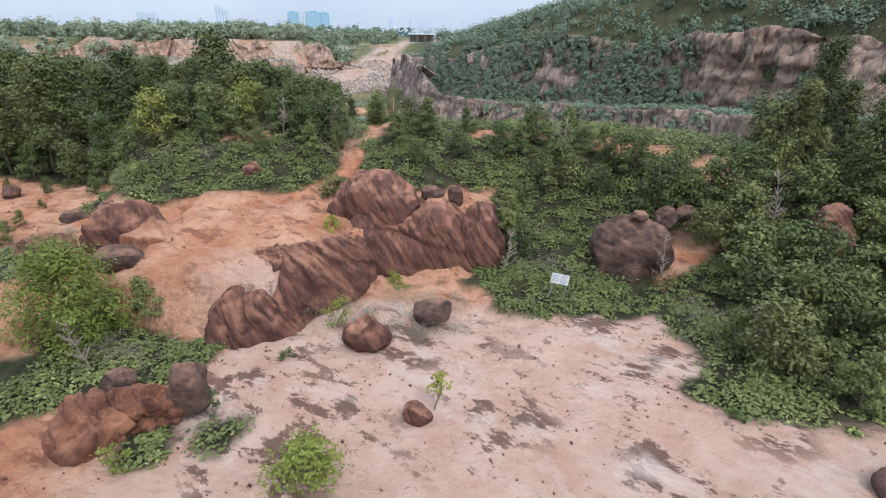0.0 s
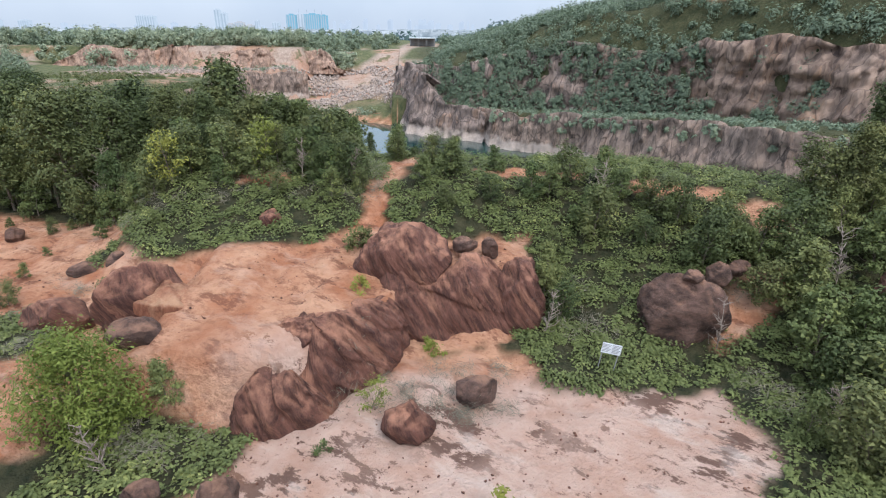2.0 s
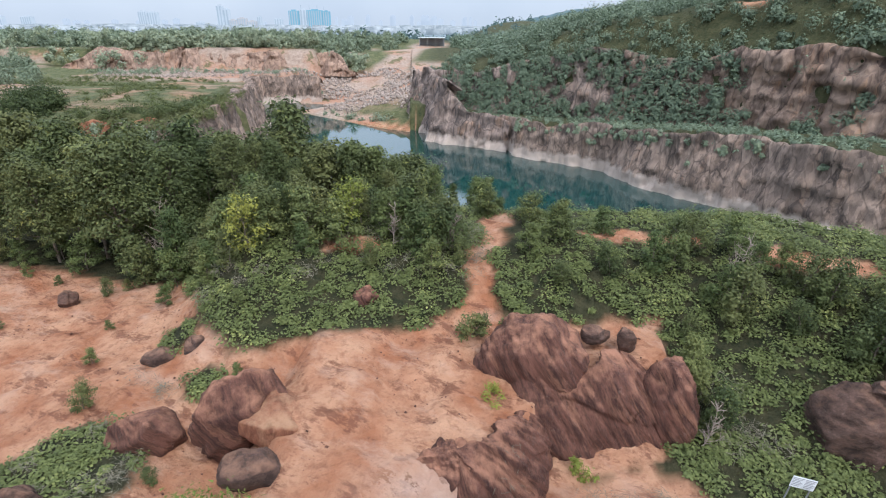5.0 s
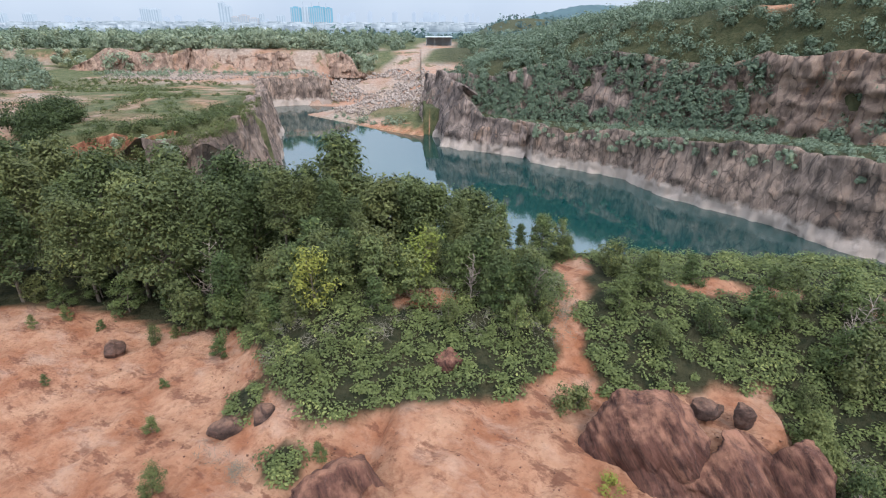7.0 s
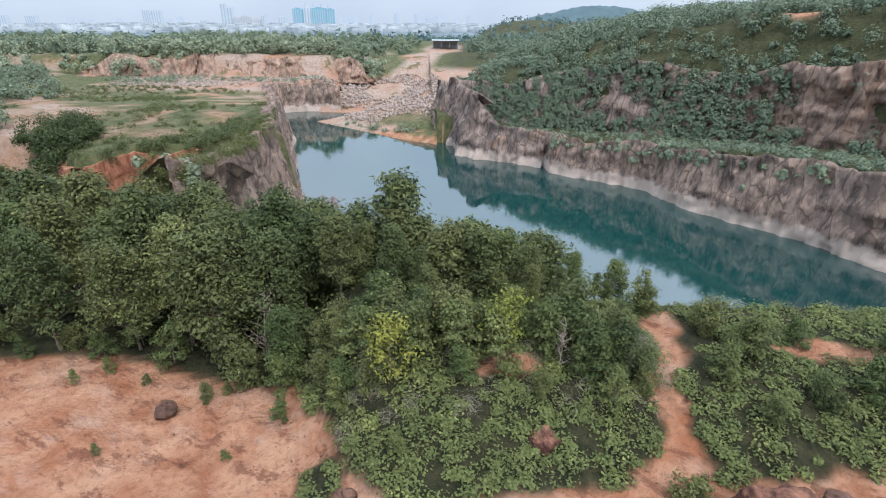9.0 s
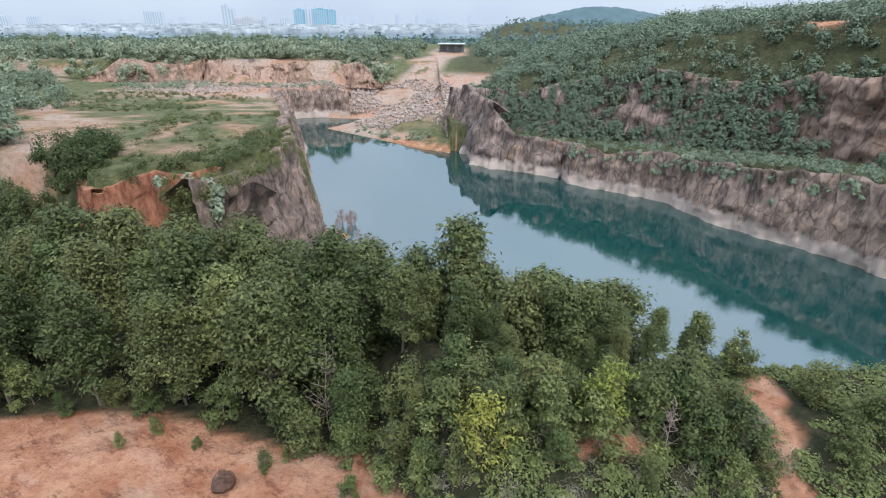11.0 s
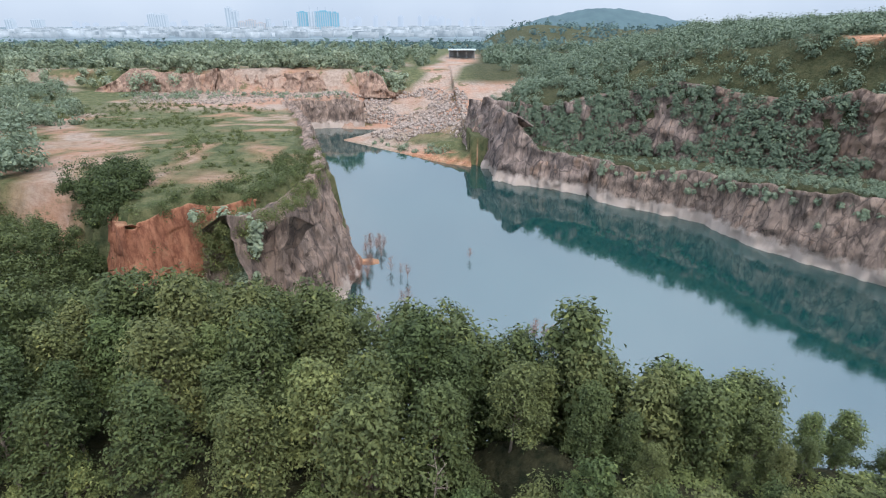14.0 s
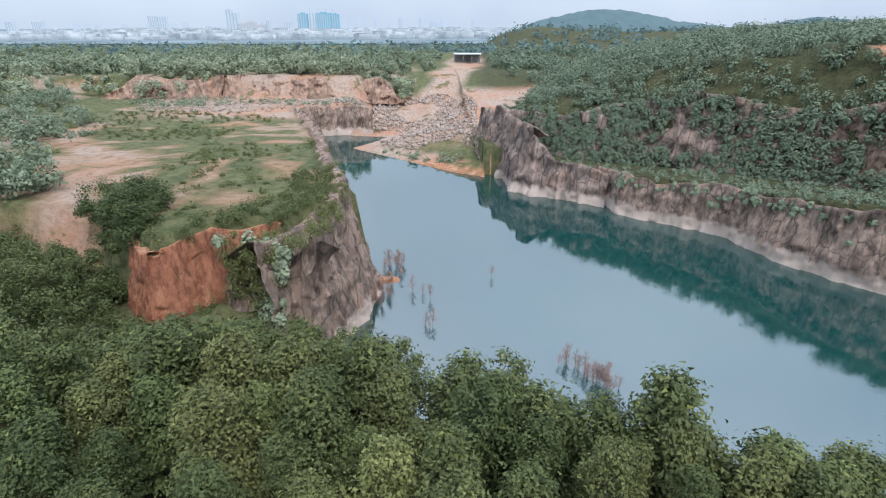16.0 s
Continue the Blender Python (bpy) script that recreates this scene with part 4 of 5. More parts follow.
def grow_small(kind, x, y, tall, turn, used=[]):
    z = float(height(np.array([x]), np.array([y]))[0])
    m = pose(x, y, z, 0, 0, turn) @ Matrix.Scale(tall / 3.0, 4)
    if kind not in used:
        used.append(kind)
        kind.matrix_world = m
        return kind
    ob = copy_thing(kind, Matrix.Identity(4))
    ob.matrix_basis = m
    return ob


for x, y, tall in ((11.8, 20.1, 3.4), (11.8, 18.3, 2.6), (10.5, 25.3, 2.0), (5.3, 27.3, 2.6), (12.5, 22.6, 3.0), (9.3, 27.4, 2.2), (13.6, 17.0, 2.6), (14.5, 19.4, 3.2), (12.0, 25.0, 2.4), (3.0, 23.2, 1.9), (2.6, 25.2, 2.0), (0.8, 33.0, 1.6), (-2.9, 34.0, 2.0), (-3.2, 31.0, 1.8), (-1.8, 32.2, 2.2), (3.5, 30.2, 2.0), (6.4, 30.6, 2.2), (8.2, 29.2, 1.8), (-5.0, 35.8, 1.6), (-7.2, 32.6, 2.4), (-8.6, 31.4, 2.2), (-10.2, 32.6, 2.6), (-12.6, 31.6, 2.6), (-14.4, 32.0, 2.8), (-16.5, 32.4, 2.6), (-18.5, 33.0, 2.8), (-9.4, 33.4, 3.2), (-6.6, 30.4, 1.4), (-19.5, 31.4, 1.8), (11.5, 15.6, 1.7), (9.6, 16.6, 1.7), (15.8, 15.2, 2.6), (17.5, 20.0, 3.4), (-11.6, 17.6, 1.6), (-5.9, 26.6, 1.0), (4.2, 32.3, 1.4)):
    grow_small(small[int(rng.integers(0, 2))], x, y, tall, float(rng.uniform(0, 360)))


for q in scatter(rng, [(9.5, 15), (12, 13.4), (24, 13), (26, 32), (15, 29), (9, 26), (12, 21)], 1.5, 500):
    grow_small(small[int(rng.integers(0, 2))], float(q[0]), float(q[1]), float(rng.uniform(1.3, 3.6)), float(rng.uniform(0, 360)))
for q in scatter(rng, [(-20, 30.5), (-7, 29.8), (-6.4, 34.5), (-22, 36)], 1.5, 220):
    if bare(q[:1], q[1:])[0] < 0.3:
        grow_small(small[int(rng.integers(0, 2))], float(q[0]), float(q[1]), float(rng.uniform(1.2, 2.8)), float(rng.uniform(0, 360)))
for q in scatter(rng, [(2, 24), (6, 26.5), (12, 26), (12, 30), (-3, 33.5), (-3, 29), (2, 28.5)], 2.0, 120):
    if bare(q[:1], q[1:])[0] < 0.3:
        grow_small(small[int(rng.integers(0, 2))], float(q[0]), float(q[1]), float(rng.uniform(1.0, 2.2)), float(rng.uniform(0, 360)))
for q in scatter(rng, [(-45, 37.8), (-36, 38.3), (-29, 36.6), (-22.6, 34.6), (-21, 38), (-30, 40), (-52, 41), (-52, 37)], 2.1, 400):
    grow_small(small[int(rng.integers(0, 2))], float(q[0]), float(q[1]), float(rng.uniform(1.4, 3.0)), float(rng.uniform(0, 360)))


for x, y, tall in ((-31.0, 36.2, 0.7), (-33.5, 37.0, 1.0), (-27.0, 34.6, 1.1), (-26.2, 35.2, 0.8), (-30.6, 31.0, 0.6), (-24.4, 30.4, 0.6), (-22.6, 32.8, 1.3), (-23.4, 27.4, 0.9), (-17.0, 20.2, 0.7), (-15.8, 25.0, 0.8), (-16.6, 28.2, 1.0), (-21.6, 24.0, 1.2), (-34.8, 36.0, 0.8)):
    grow_small(small[int(rng.integers(0, 2))], x, y, tall, float(rng.uniform(0, 360)))


# ---- undergrowth ----
def undergrowth(name, x, y, radius, per, leaf, mat, seed, label, squash=0.8, sink=0.15):
    rng = np.random.default_rng(seed)
    z = height(x, y) - sink * radius
    n = len(x)
    d = on_shell(rng, n * per)
    d[:, 2] = np.abs(d[:, 2])
    r = np.repeat(radius, per)[:, None]
    c = np.repeat(np.stack([x, y, z], 1), per, 0) + d * r * [1, 1, squash] * rng.uniform(0.45, 1.08, (n * per, 1))
    v, f = leaves(rng, c, d * 0.6 + [0, 0, 0.9] + rng.normal(0, 0.35, (n * per, 3)), *leaf)
    return tagged(new(name, mesh_of(name, v, f, mat)), label, "plants", kind="stuff")


rng = np.random.default_rng(5)
c = np.stack([rng.uniform(-24, 24, 9600), rng.uniform(9, 37, 9600)], 1)
keep = (bare(c[:, 0], c[:, 1]) < 0.25) & ~((c[:, 0] < -14) & (c[:, 1] < 17)) & (rng.random(9600) < 0.56)
c = c[keep]
undergrowth("undergrowth", c[:, 0], c[:, 1], rng.uniform(0.25, 0.7, len(c)), 84, (0.15, 0.09), M_SHRUB, 6, "dense low broad-leaved green shrubs")


# ---- woods further off ----
def woods(name, pts, size, per, leaf, mat, seed, label, lift=0.55, tops=None, split=1):
    """Crowns of a wood: each point grows one crown of one or more leafy masses."""
    rng = np.random.default_rng(seed)
    n = len(pts)
    s = rng.uniform(size[0], size[1], n)
    z = height(pts[:, 0], pts[:, 1]) + s * lift if tops is None else tops - s
    mid = np.stack([pts[:, 0], pts[:, 1], z], 1)
    if split > 1:
        off = on_shell(rng, n * split) * np.repeat(s, split)[:, None] * 0.75
        mid = np.repeat(mid, split, 0) + off
        s = np.repeat(s, split) * rng.uniform(0.38, 0.66, n * split)
        n = n * split
    s3 = s[:, None] * np.array([1, 1, 0.9])
    d = on_shell(rng, n * per)
    c = np.repeat(mid, per, 0) + d * np.repeat(s3, per, 0) * np.clip(0.76 + 0.28 * rng.normal(size=(n * per, 1)), 0.05, 1.45)
    v, f = leaflets(rng, c, d + [0, 0, 0.5] + rng.normal(0, 0.4, (n * per, 3)), *leaf)
    return tagged(new(name, mesh_of(name, v, f, mat)), label, "woods", kind="stuff")


def sprinkle(seed, poly, count):
    rng = np.random.default_rng(seed)
    xs, ys = [p[0] for p in poly], [p[1] for p in poly]
    q = np.stack([rng.uniform(min(xs), max(xs), count), rng.uniform(min(ys), max(ys), count)], 1)
    return q[inside(poly, q[:, 0], q[:, 1])]


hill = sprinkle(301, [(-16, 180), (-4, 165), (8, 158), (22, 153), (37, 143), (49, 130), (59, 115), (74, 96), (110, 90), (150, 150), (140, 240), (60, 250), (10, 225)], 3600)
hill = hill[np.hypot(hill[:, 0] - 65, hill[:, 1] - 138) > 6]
woods("hill_woods", hill[:3600], (0.8, 2.6), 125, (0.55, 0.36), M_HAZED_WOODS, 302, "dense green scrub and trees on a hill", 0.75)
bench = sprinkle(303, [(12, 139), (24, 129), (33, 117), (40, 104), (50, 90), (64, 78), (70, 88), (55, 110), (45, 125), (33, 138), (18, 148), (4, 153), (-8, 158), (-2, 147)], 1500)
woods("bench_scrub", bench, (0.35, 1.0), 90, (0.38, 0.25), M_HAZED_WOODS, 304, "low scrub on a rock bench above the lake", 0.3)
west = sprinkle(305, [(-62, 70), (-47, 80), (-43, 90), (-47, 112), (-58, 150), (-70, 190), (-120, 215), (-190, 190), (-180, 100), (-110, 60)], 2600)
west = west[fbm(west[:, 0] * 0.045, west[:, 1] * 0.045, 0, 51, 4) < 0.02]
woods("quarry_scrub", west, (0.3, 1.2), 110, (0.24, 0.16), M_LEAF, 306, "green scrub on the floor of an old quarry", 0.3)
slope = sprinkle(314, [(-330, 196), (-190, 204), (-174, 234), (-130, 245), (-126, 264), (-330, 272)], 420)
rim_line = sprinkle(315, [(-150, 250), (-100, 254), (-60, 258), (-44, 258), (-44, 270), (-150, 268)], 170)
woods("slope_woods", np.concatenate([slope, rim_line]), (2.0, 4.4), 90, (0.9, 0.6), M_HAZED_WOODS, 316, "dark green woods above a quarry terrace", 0.95, None, 2)
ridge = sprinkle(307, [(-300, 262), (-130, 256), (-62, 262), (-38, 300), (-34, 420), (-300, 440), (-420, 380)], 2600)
woods("ridge_woods", ridge[:1100], (2.0, 4.6), 90, (1.0, 0.65), M_HAZED_WOODS, 308, "dark green woods along a ridge", 0.95, None, 2)
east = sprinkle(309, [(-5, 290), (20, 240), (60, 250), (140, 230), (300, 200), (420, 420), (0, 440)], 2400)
woods("valley_woods", east[:1000], (2.0, 4.6), 130, (1.1, 0.7), M_HAZED_WOODS, 310, "dark green woods behind the hill", 0.9)
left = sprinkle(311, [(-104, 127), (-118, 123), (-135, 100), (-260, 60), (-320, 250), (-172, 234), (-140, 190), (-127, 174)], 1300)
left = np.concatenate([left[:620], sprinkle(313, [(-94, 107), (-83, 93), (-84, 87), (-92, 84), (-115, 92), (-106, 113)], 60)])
woods("west_woods", left, (1.6, 3.6), 100, (0.55, 0.36), M_HAZED_WOODS, 312, "green trees around the quarry", 0.9, None, 3)


# ---- loose rock ----
def blocks(name, pts, size, mat, seed, label, sink=0.2):
    """Angular blocks, each a squashed cube with knocked corners."""
    rng = np.random.default_rng(seed)
    n = len(pts)
    cube = np.array([(x, y, z) for x in (-1, 1) for y in (-1, 1) for z in (-1, 1)], float)
    faces = np.array([(0, 1, 3, 2), (4, 6, 7, 5), (0, 4, 5, 1), (2, 3, 7, 6), (0, 2, 6, 4), (1, 5, 7, 3)])
    s = size[0] * (size[1] / size[0]) ** (rng.random(n) ** 1.8)
    v = cube[None] * rng.uniform(0.55, 1.1, (n, 8, 3)) * rng.uniform(0.5, 1.0, (n, 1, 3))
    q = rng.normal(size=(n, 3, 3))
    q = np.linalg.qr(q)[0]
    v = np.einsum("nij,nkj->nki", q, v) * (s * 0.5)[:, None, None]
    z = height(pts[:, 0], pts[:, 1]) + s * sink
    v = v + np.stack([pts[:, 0], pts[:, 1], z], 1)[:, None]
    f = (np.arange(n) * 8)[:, None, None] + faces[None]
    return tagged(new(name, mesh_of(name, v.reshape(-1, 3), f.reshape(-1, 4), mat)), label, "stones", kind="stuff")


M_BLOCK = rock_material("broken_granite", (0.20, 0.15, 0.125), (0.50, 0.42, 0.36), (0.5, 0.34, 0.25), (1, 1, 1), 0.0, 0.4, 0.3)
scree = sprinkle(401, [(-62, 200), (-44, 187), (-24, 172), (-17, 176), (-18, 205), (-16, 240), (-30, 262), (-60, 255), (-72, 235)], 9000)
scree = scree[signed(LAKE, scree[:, 0], scree[:, 1]) > 7]
scree = scree[fbm(scree[:, 0] * 0.05, scree[:, 1] * 0.05, 0, 402, 3) > -0.35]
blocks("scree", scree, (0.3, 1.7), M_BLOCK, 403, "pale broken granite blocks tipped down a slope")
bench2 = sprinkle(405, [(-80, 219), (-60, 224), (-60, 248), (-100, 243), (-150, 240), (-140, 215), (-100, 205)], 2500)
blocks("quarry_rubble", bench2, (0.25, 1.1), M_BLOCK, 406, "pale rubble on a quarry terrace")
stones = np.stack([np.random.default_rng(8).uniform(-30, 13, 5200), np.random.default_rng(9).uniform(9, 33, 5200)], 1)
stones = stones[(bare(stones[:, 0], stones[:, 1]) > 0.8) & (fbm(stones[:, 0] * 0.5, stones[:, 1] * 0.5, 0, 407, 3) > 0.0)]
blocks("loose_stones", stones, (0.02, 0.11), M_ROCK, 408, "small loose brown stones on bare soil")


# ---- sign board ----
M_PANEL = plain("weathered_white_panel", (0.62, 0.64, 0.66), 0.5, 0.12, 3)
M_INK = plain("grey_lettering", (0.30, 0.31, 0.33), 0.6, 0.1)
M_POST = plain("grey_steel_post", (0.2, 0.2, 0.2), 0.5, 0.2)


def box(x0, x1, y0, y1, z0, z1, bevel=0.0):
    bm = bmesh.new()
    bmesh.ops.create_cube(bm, size=1.0)
    for v in bm.verts:
        v.co = ((x0 + x1) / 2 + v.co.x * (x1 - x0), (y0 + y1) / 2 + v.co.y * (y1 - y0), (z0 + z1) / 2 + v.co.z * (z1 - z0))
    if bevel:
        bmesh.ops.bevel(bm, geom=bm.edges[:], offset=bevel, segments=2, affect="EDGES")
    return bm


def bm_part(name, bm, mat, parent, label=""):
    me = bpy.data.meshes.new(name)
    bm.to_mesh(me)
    bm.free()
    me.materials.append(mat)
    return part(name, me, parent, label)


sign = thing("sign_board", 4.15, 20.1, 0.55, "weathered white notice board on posts among green shrubs", "sign", turn=-14)
sign.rotation_euler.y = radians(6)
sign.scale = (0.78, 0.78, 0.78)
sign.location.z = 0.75
bm_part("panel", box(-0.46, 0.46, -0.02, 0.02, 0.55, 1.12, 0.008), M_PANEL, sign, "white board with faded grey lettering")
for x in (-0.38, 0.38):
    bm_part("post", box(x - 0.025, x + 0.025, 0.022, 0.072, -0.4, 1.05, 0.005), M_POST, sign)
for col in (-0.43, 0.03):
    for i in range(6):
        bm_part("lettering", box(col, col + 0.40 - 0.05 * (i % 3), -0.028, -0.0205, 1.04 - 0.08 * i, 1.075 - 0.08 * i), M_INK, sign)


# ---- single plants of the flat ----
for nm, x, y, tall, wide, seed, mat, lab, kw in (
    ("tree", -13.6, 16.6, 3.9, 3.4, 51, M_BRIGHT, "bright green bushy tree beside dark shrubs", dict(bare_trunk=0.05, clumps=46, per=300, leaf=(0.13, 0.055))),
    ("bush", -4.0, 10.5, 1.45, 1.7, 52, M_BRIGHT, "bright green leafy bush on bare pale rock", dict(bare_trunk=0.1, clumps=26, per=60, leaf=(0.13, 0.075))),
    ("sapling", -0.75, 13.1, 1.35, 0.75, 53, M_BRIGHT, "thin sapling with a few yellow-green leaves", dict(bare_trunk=0.6, clumps=9, per=20, leaf=(0.12, 0.08))),
    ("bush", -4.6, 18.0, 1.3, 1.1, 54, M_BRIGHT, "thin feathery bush at the foot of the outcrop", dict(bare_trunk=0.1, clumps=14, per=40, leaf=(0.10, 0.04))),
    ("bush", -2.4, 21.3, 0.7, 0.8, 55, M_BRIGHT, "small bright green bush at the foot of the outcrop", dict(bare_trunk=0.1, clumps=10, per=40, leaf=(0.12, 0.06))),
    ("bush", -5.7, 23.0, 0.6, 0.9, 56, M_BRIGHT, "small light green bush on the outcrop", dict(bare_trunk=0.1, clumps=9, per=40, leaf=(0.1, 0.06))),
    ("bush", -7.4, 13.0, 0.9, 0.6, 57, M_SHRUB, "thin weed beside a dark boulder", dict(bare_trunk=0.2, clumps=8, per=25, leaf=(0.1, 0.05))),
    ("bush", -9.0, 10.9, 0.8, 0.7, 58, M_BRIGHT, "thin light green weed before a red rock", dict(bare_trunk=0.2, clumps=9, per=26, leaf=(0.1, 0.05))),
    ("bush", 8.0, 12.7, 0.35, 0.5, 59, M_SHRUB, "small tuft of weeds on the pale flat", dict(bare_trunk=0.05, clumps=8, per=25, leaf=(0.1, 0.05))),
    ("bush", -6.0, 16.0, 0.4, 0.6, 60, M_SHRUB, "low tuft of weeds on the pale flat", dict(bare_trunk=0.05, clumps=8, per=25, leaf=(0.1, 0.05))),
    ("tree", -12.3, 32.4, 3.2, 2.2, 62, M_BRIGHT, "light yellow-green young tree on the slope", dict(bare_trunk=0.3, clumps=14, per=80, leaf=(0.16, 0.08))),
    ("tree", -17.0, 31.4, 3.0, 2.4, 63, M_BRIGHT, "yellowish young tree at the edge of the wood", dict(bare_trunk=0.2, clumps=14, per=80, leaf=(0.16, 0.08))),
    ("tree", -5.0, 36.2, 2.2, 1.3, 64, M_SHRUB, "young green tree on the rim above the lake", dict(bare_trunk=0.1, clumps=14, per=60, leaf=(0.14, 0.08))),
    ("bush", -6.3, 26.4, 1.2, 1.3, 61, M_LEAF, "dark green bush beside the outcrop dome", dict(bare_trunk=0.05, clumps=14, per=60, leaf=(0.13, 0.07))),
):
    e = tree(seed, tall, wide, mat, lab, **kw)
    e.name = nm
    e["category"] = nm
    e["group"] = "single bushes and saplings"
    e.matrix_world = pose(x, y, float(height(np.array([x]), np.array([y]))[0]), 0, 0, seed * 37)
for x, y, tall, seed in ((-12.3, 15.0, 2.2, 71), (8.9, 21.2, 2.6, 72), (14.2, 23.0, 3.0, 73), (10.9, 17.0, 2.2, 74), (-27.2, 38.6, 5.5, 75), (-24.3, 37.0, 5.0, 76), (-10.0, 31.5, 2.6, 78), (-7.0, 31.2, 2.4, 79), (5.6, 28.4, 3.4, 80), (2.2, 22.4, 2.2, 81)):
    e = bare_tree(seed, tall, "dry leafless tree with pale thin branches")
    e.matrix_world = pose(x, y, float(height(np.array([x]), np.array([y]))[0]), 0, 0, seed * 31)


# ---- drowned trees in the lake ----
rng = np.random.default_rng(90)
stems = [(-12.7 + 5.2 * t + a, 78.5 - 6.3 * t + b) for t, a, b in zip(rng.random(26), rng.normal(0, 0.6, 26), rng.normal(0, 0.6, 26))]
stems += [(-30, 86.4), (-30.6, 87.2), (-29.5, 87.0), (-32.7, 79.6), (-33.1, 80.2), (-20.2, 102.6), (-31.5, 96.5), (-33.0, 97.5), (-30.2, 95.0)]
stems += [(-38.0 + rng.uniform(-2.2, 1.6), 97.5 + rng.uniform(-6, 3)) for _ in range(34)] + [(-36.6 + rng.uniform(-2, 2), 106 + rng.uniform(-3, 4)) for _ in range(16)]
M_DROWNED = plain("drowned_wood", (0.30, 0.19, 0.15), 0.9, 0.3, 6)
proto = [bare_tree(91 + i, 3.4, "dry reddish drowned tree standing in the lake", "drowned_tree", 0.36, 34, M_DROWNED) for i in range(3)]
for i, (x, y) in enumerate(stems):
    m = pose(x, y, WATER - 0.2, 0, 0, 77 * i) @ Matrix.Scale(float(rng.uniform(0.5, 1.0)), 4)
    if i < 3:
        proto[i].matrix_world = m
        proto[i]["group"] = "drowned trees"
    else:
        copy_thing(proto[i % 3], Matrix.Identity(4)).matrix_basis = m


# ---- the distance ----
# A far surface whose haze is put into its colour as a weak bluish glow.
def hazed_material(name, colour, haze_glow, vary=0.2, scale=0.02):
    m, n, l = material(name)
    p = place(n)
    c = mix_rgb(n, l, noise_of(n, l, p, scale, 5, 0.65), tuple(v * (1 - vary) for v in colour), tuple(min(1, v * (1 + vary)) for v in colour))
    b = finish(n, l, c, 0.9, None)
    b.inputs["Emission Color"].default_value = (*haze_glow, 1)
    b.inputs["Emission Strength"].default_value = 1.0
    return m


# plain and hill: the haze before them is painted in, part colour, part glow
M_PLAIN = hazed_material("hazed_distant_plain", (0.07, 0.085, 0.085), (0.13, 0.175, 0.215), 0.6, 0.006)
M_FARHILL = hazed_material("hazed_distant_hill", (0.04, 0.06, 0.05), (0.065, 0.11, 0.155), 0.25, 0.02)
gx, gy = np.linspace(-4000, 4200, 60), np.linspace(1250, 4650, 30)
X, Y = np.meshgrid(gx, gy, indexing="ij")
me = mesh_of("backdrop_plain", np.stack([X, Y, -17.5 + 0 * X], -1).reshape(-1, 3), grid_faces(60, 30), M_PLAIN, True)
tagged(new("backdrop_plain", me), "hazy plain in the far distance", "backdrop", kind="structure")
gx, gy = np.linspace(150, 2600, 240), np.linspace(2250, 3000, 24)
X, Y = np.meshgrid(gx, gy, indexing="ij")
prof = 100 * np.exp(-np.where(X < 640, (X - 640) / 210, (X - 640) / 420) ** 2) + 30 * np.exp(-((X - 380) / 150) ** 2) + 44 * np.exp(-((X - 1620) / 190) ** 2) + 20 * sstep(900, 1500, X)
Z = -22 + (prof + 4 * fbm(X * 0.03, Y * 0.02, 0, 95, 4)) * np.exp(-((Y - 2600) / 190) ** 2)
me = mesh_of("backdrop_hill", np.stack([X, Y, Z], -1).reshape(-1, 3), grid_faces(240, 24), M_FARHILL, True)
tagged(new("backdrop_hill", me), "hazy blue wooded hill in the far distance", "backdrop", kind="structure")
# walls, panes and cranes glow as painted haze; the faint kind nears sky colour
M_TOWER = [hazed_material("hazed_pale_concrete", (0.24, 0.24, 0.24), (0.27, 0.33, 0.39), 0.1), hazed_material("hazed_blue_glass", (0.06, 0.15, 0.19), (0.15, 0.27, 0.34), 0.1), hazed_material("hazed_warm_concrete", (0.24, 0.20, 0.18), (0.25, 0.29, 0.33), 0.1), hazed_material("hazed_faint_concrete", (0.08, 0.08, 0.08), (0.42, 0.49, 0.58), 0.05)]
M_PANES = hazed_material("hazed_window_bands", (0.14, 0.15, 0.16), (0.24, 0.30, 0.36), 0.1)


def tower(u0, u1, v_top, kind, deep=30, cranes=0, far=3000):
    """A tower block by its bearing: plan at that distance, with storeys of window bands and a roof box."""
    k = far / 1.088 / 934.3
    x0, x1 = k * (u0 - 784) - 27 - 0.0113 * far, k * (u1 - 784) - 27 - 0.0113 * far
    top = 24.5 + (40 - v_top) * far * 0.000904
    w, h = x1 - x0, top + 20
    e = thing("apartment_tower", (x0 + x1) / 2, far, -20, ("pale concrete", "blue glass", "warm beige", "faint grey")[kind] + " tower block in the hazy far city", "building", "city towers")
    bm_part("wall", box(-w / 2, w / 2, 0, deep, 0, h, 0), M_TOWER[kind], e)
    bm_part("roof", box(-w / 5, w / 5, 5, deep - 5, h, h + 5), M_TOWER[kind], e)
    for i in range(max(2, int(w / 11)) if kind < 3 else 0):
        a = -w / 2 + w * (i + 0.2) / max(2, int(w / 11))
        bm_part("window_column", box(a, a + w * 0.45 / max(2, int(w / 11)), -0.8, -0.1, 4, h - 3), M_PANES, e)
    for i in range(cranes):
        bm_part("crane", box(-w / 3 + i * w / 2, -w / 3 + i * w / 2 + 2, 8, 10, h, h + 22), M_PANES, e)


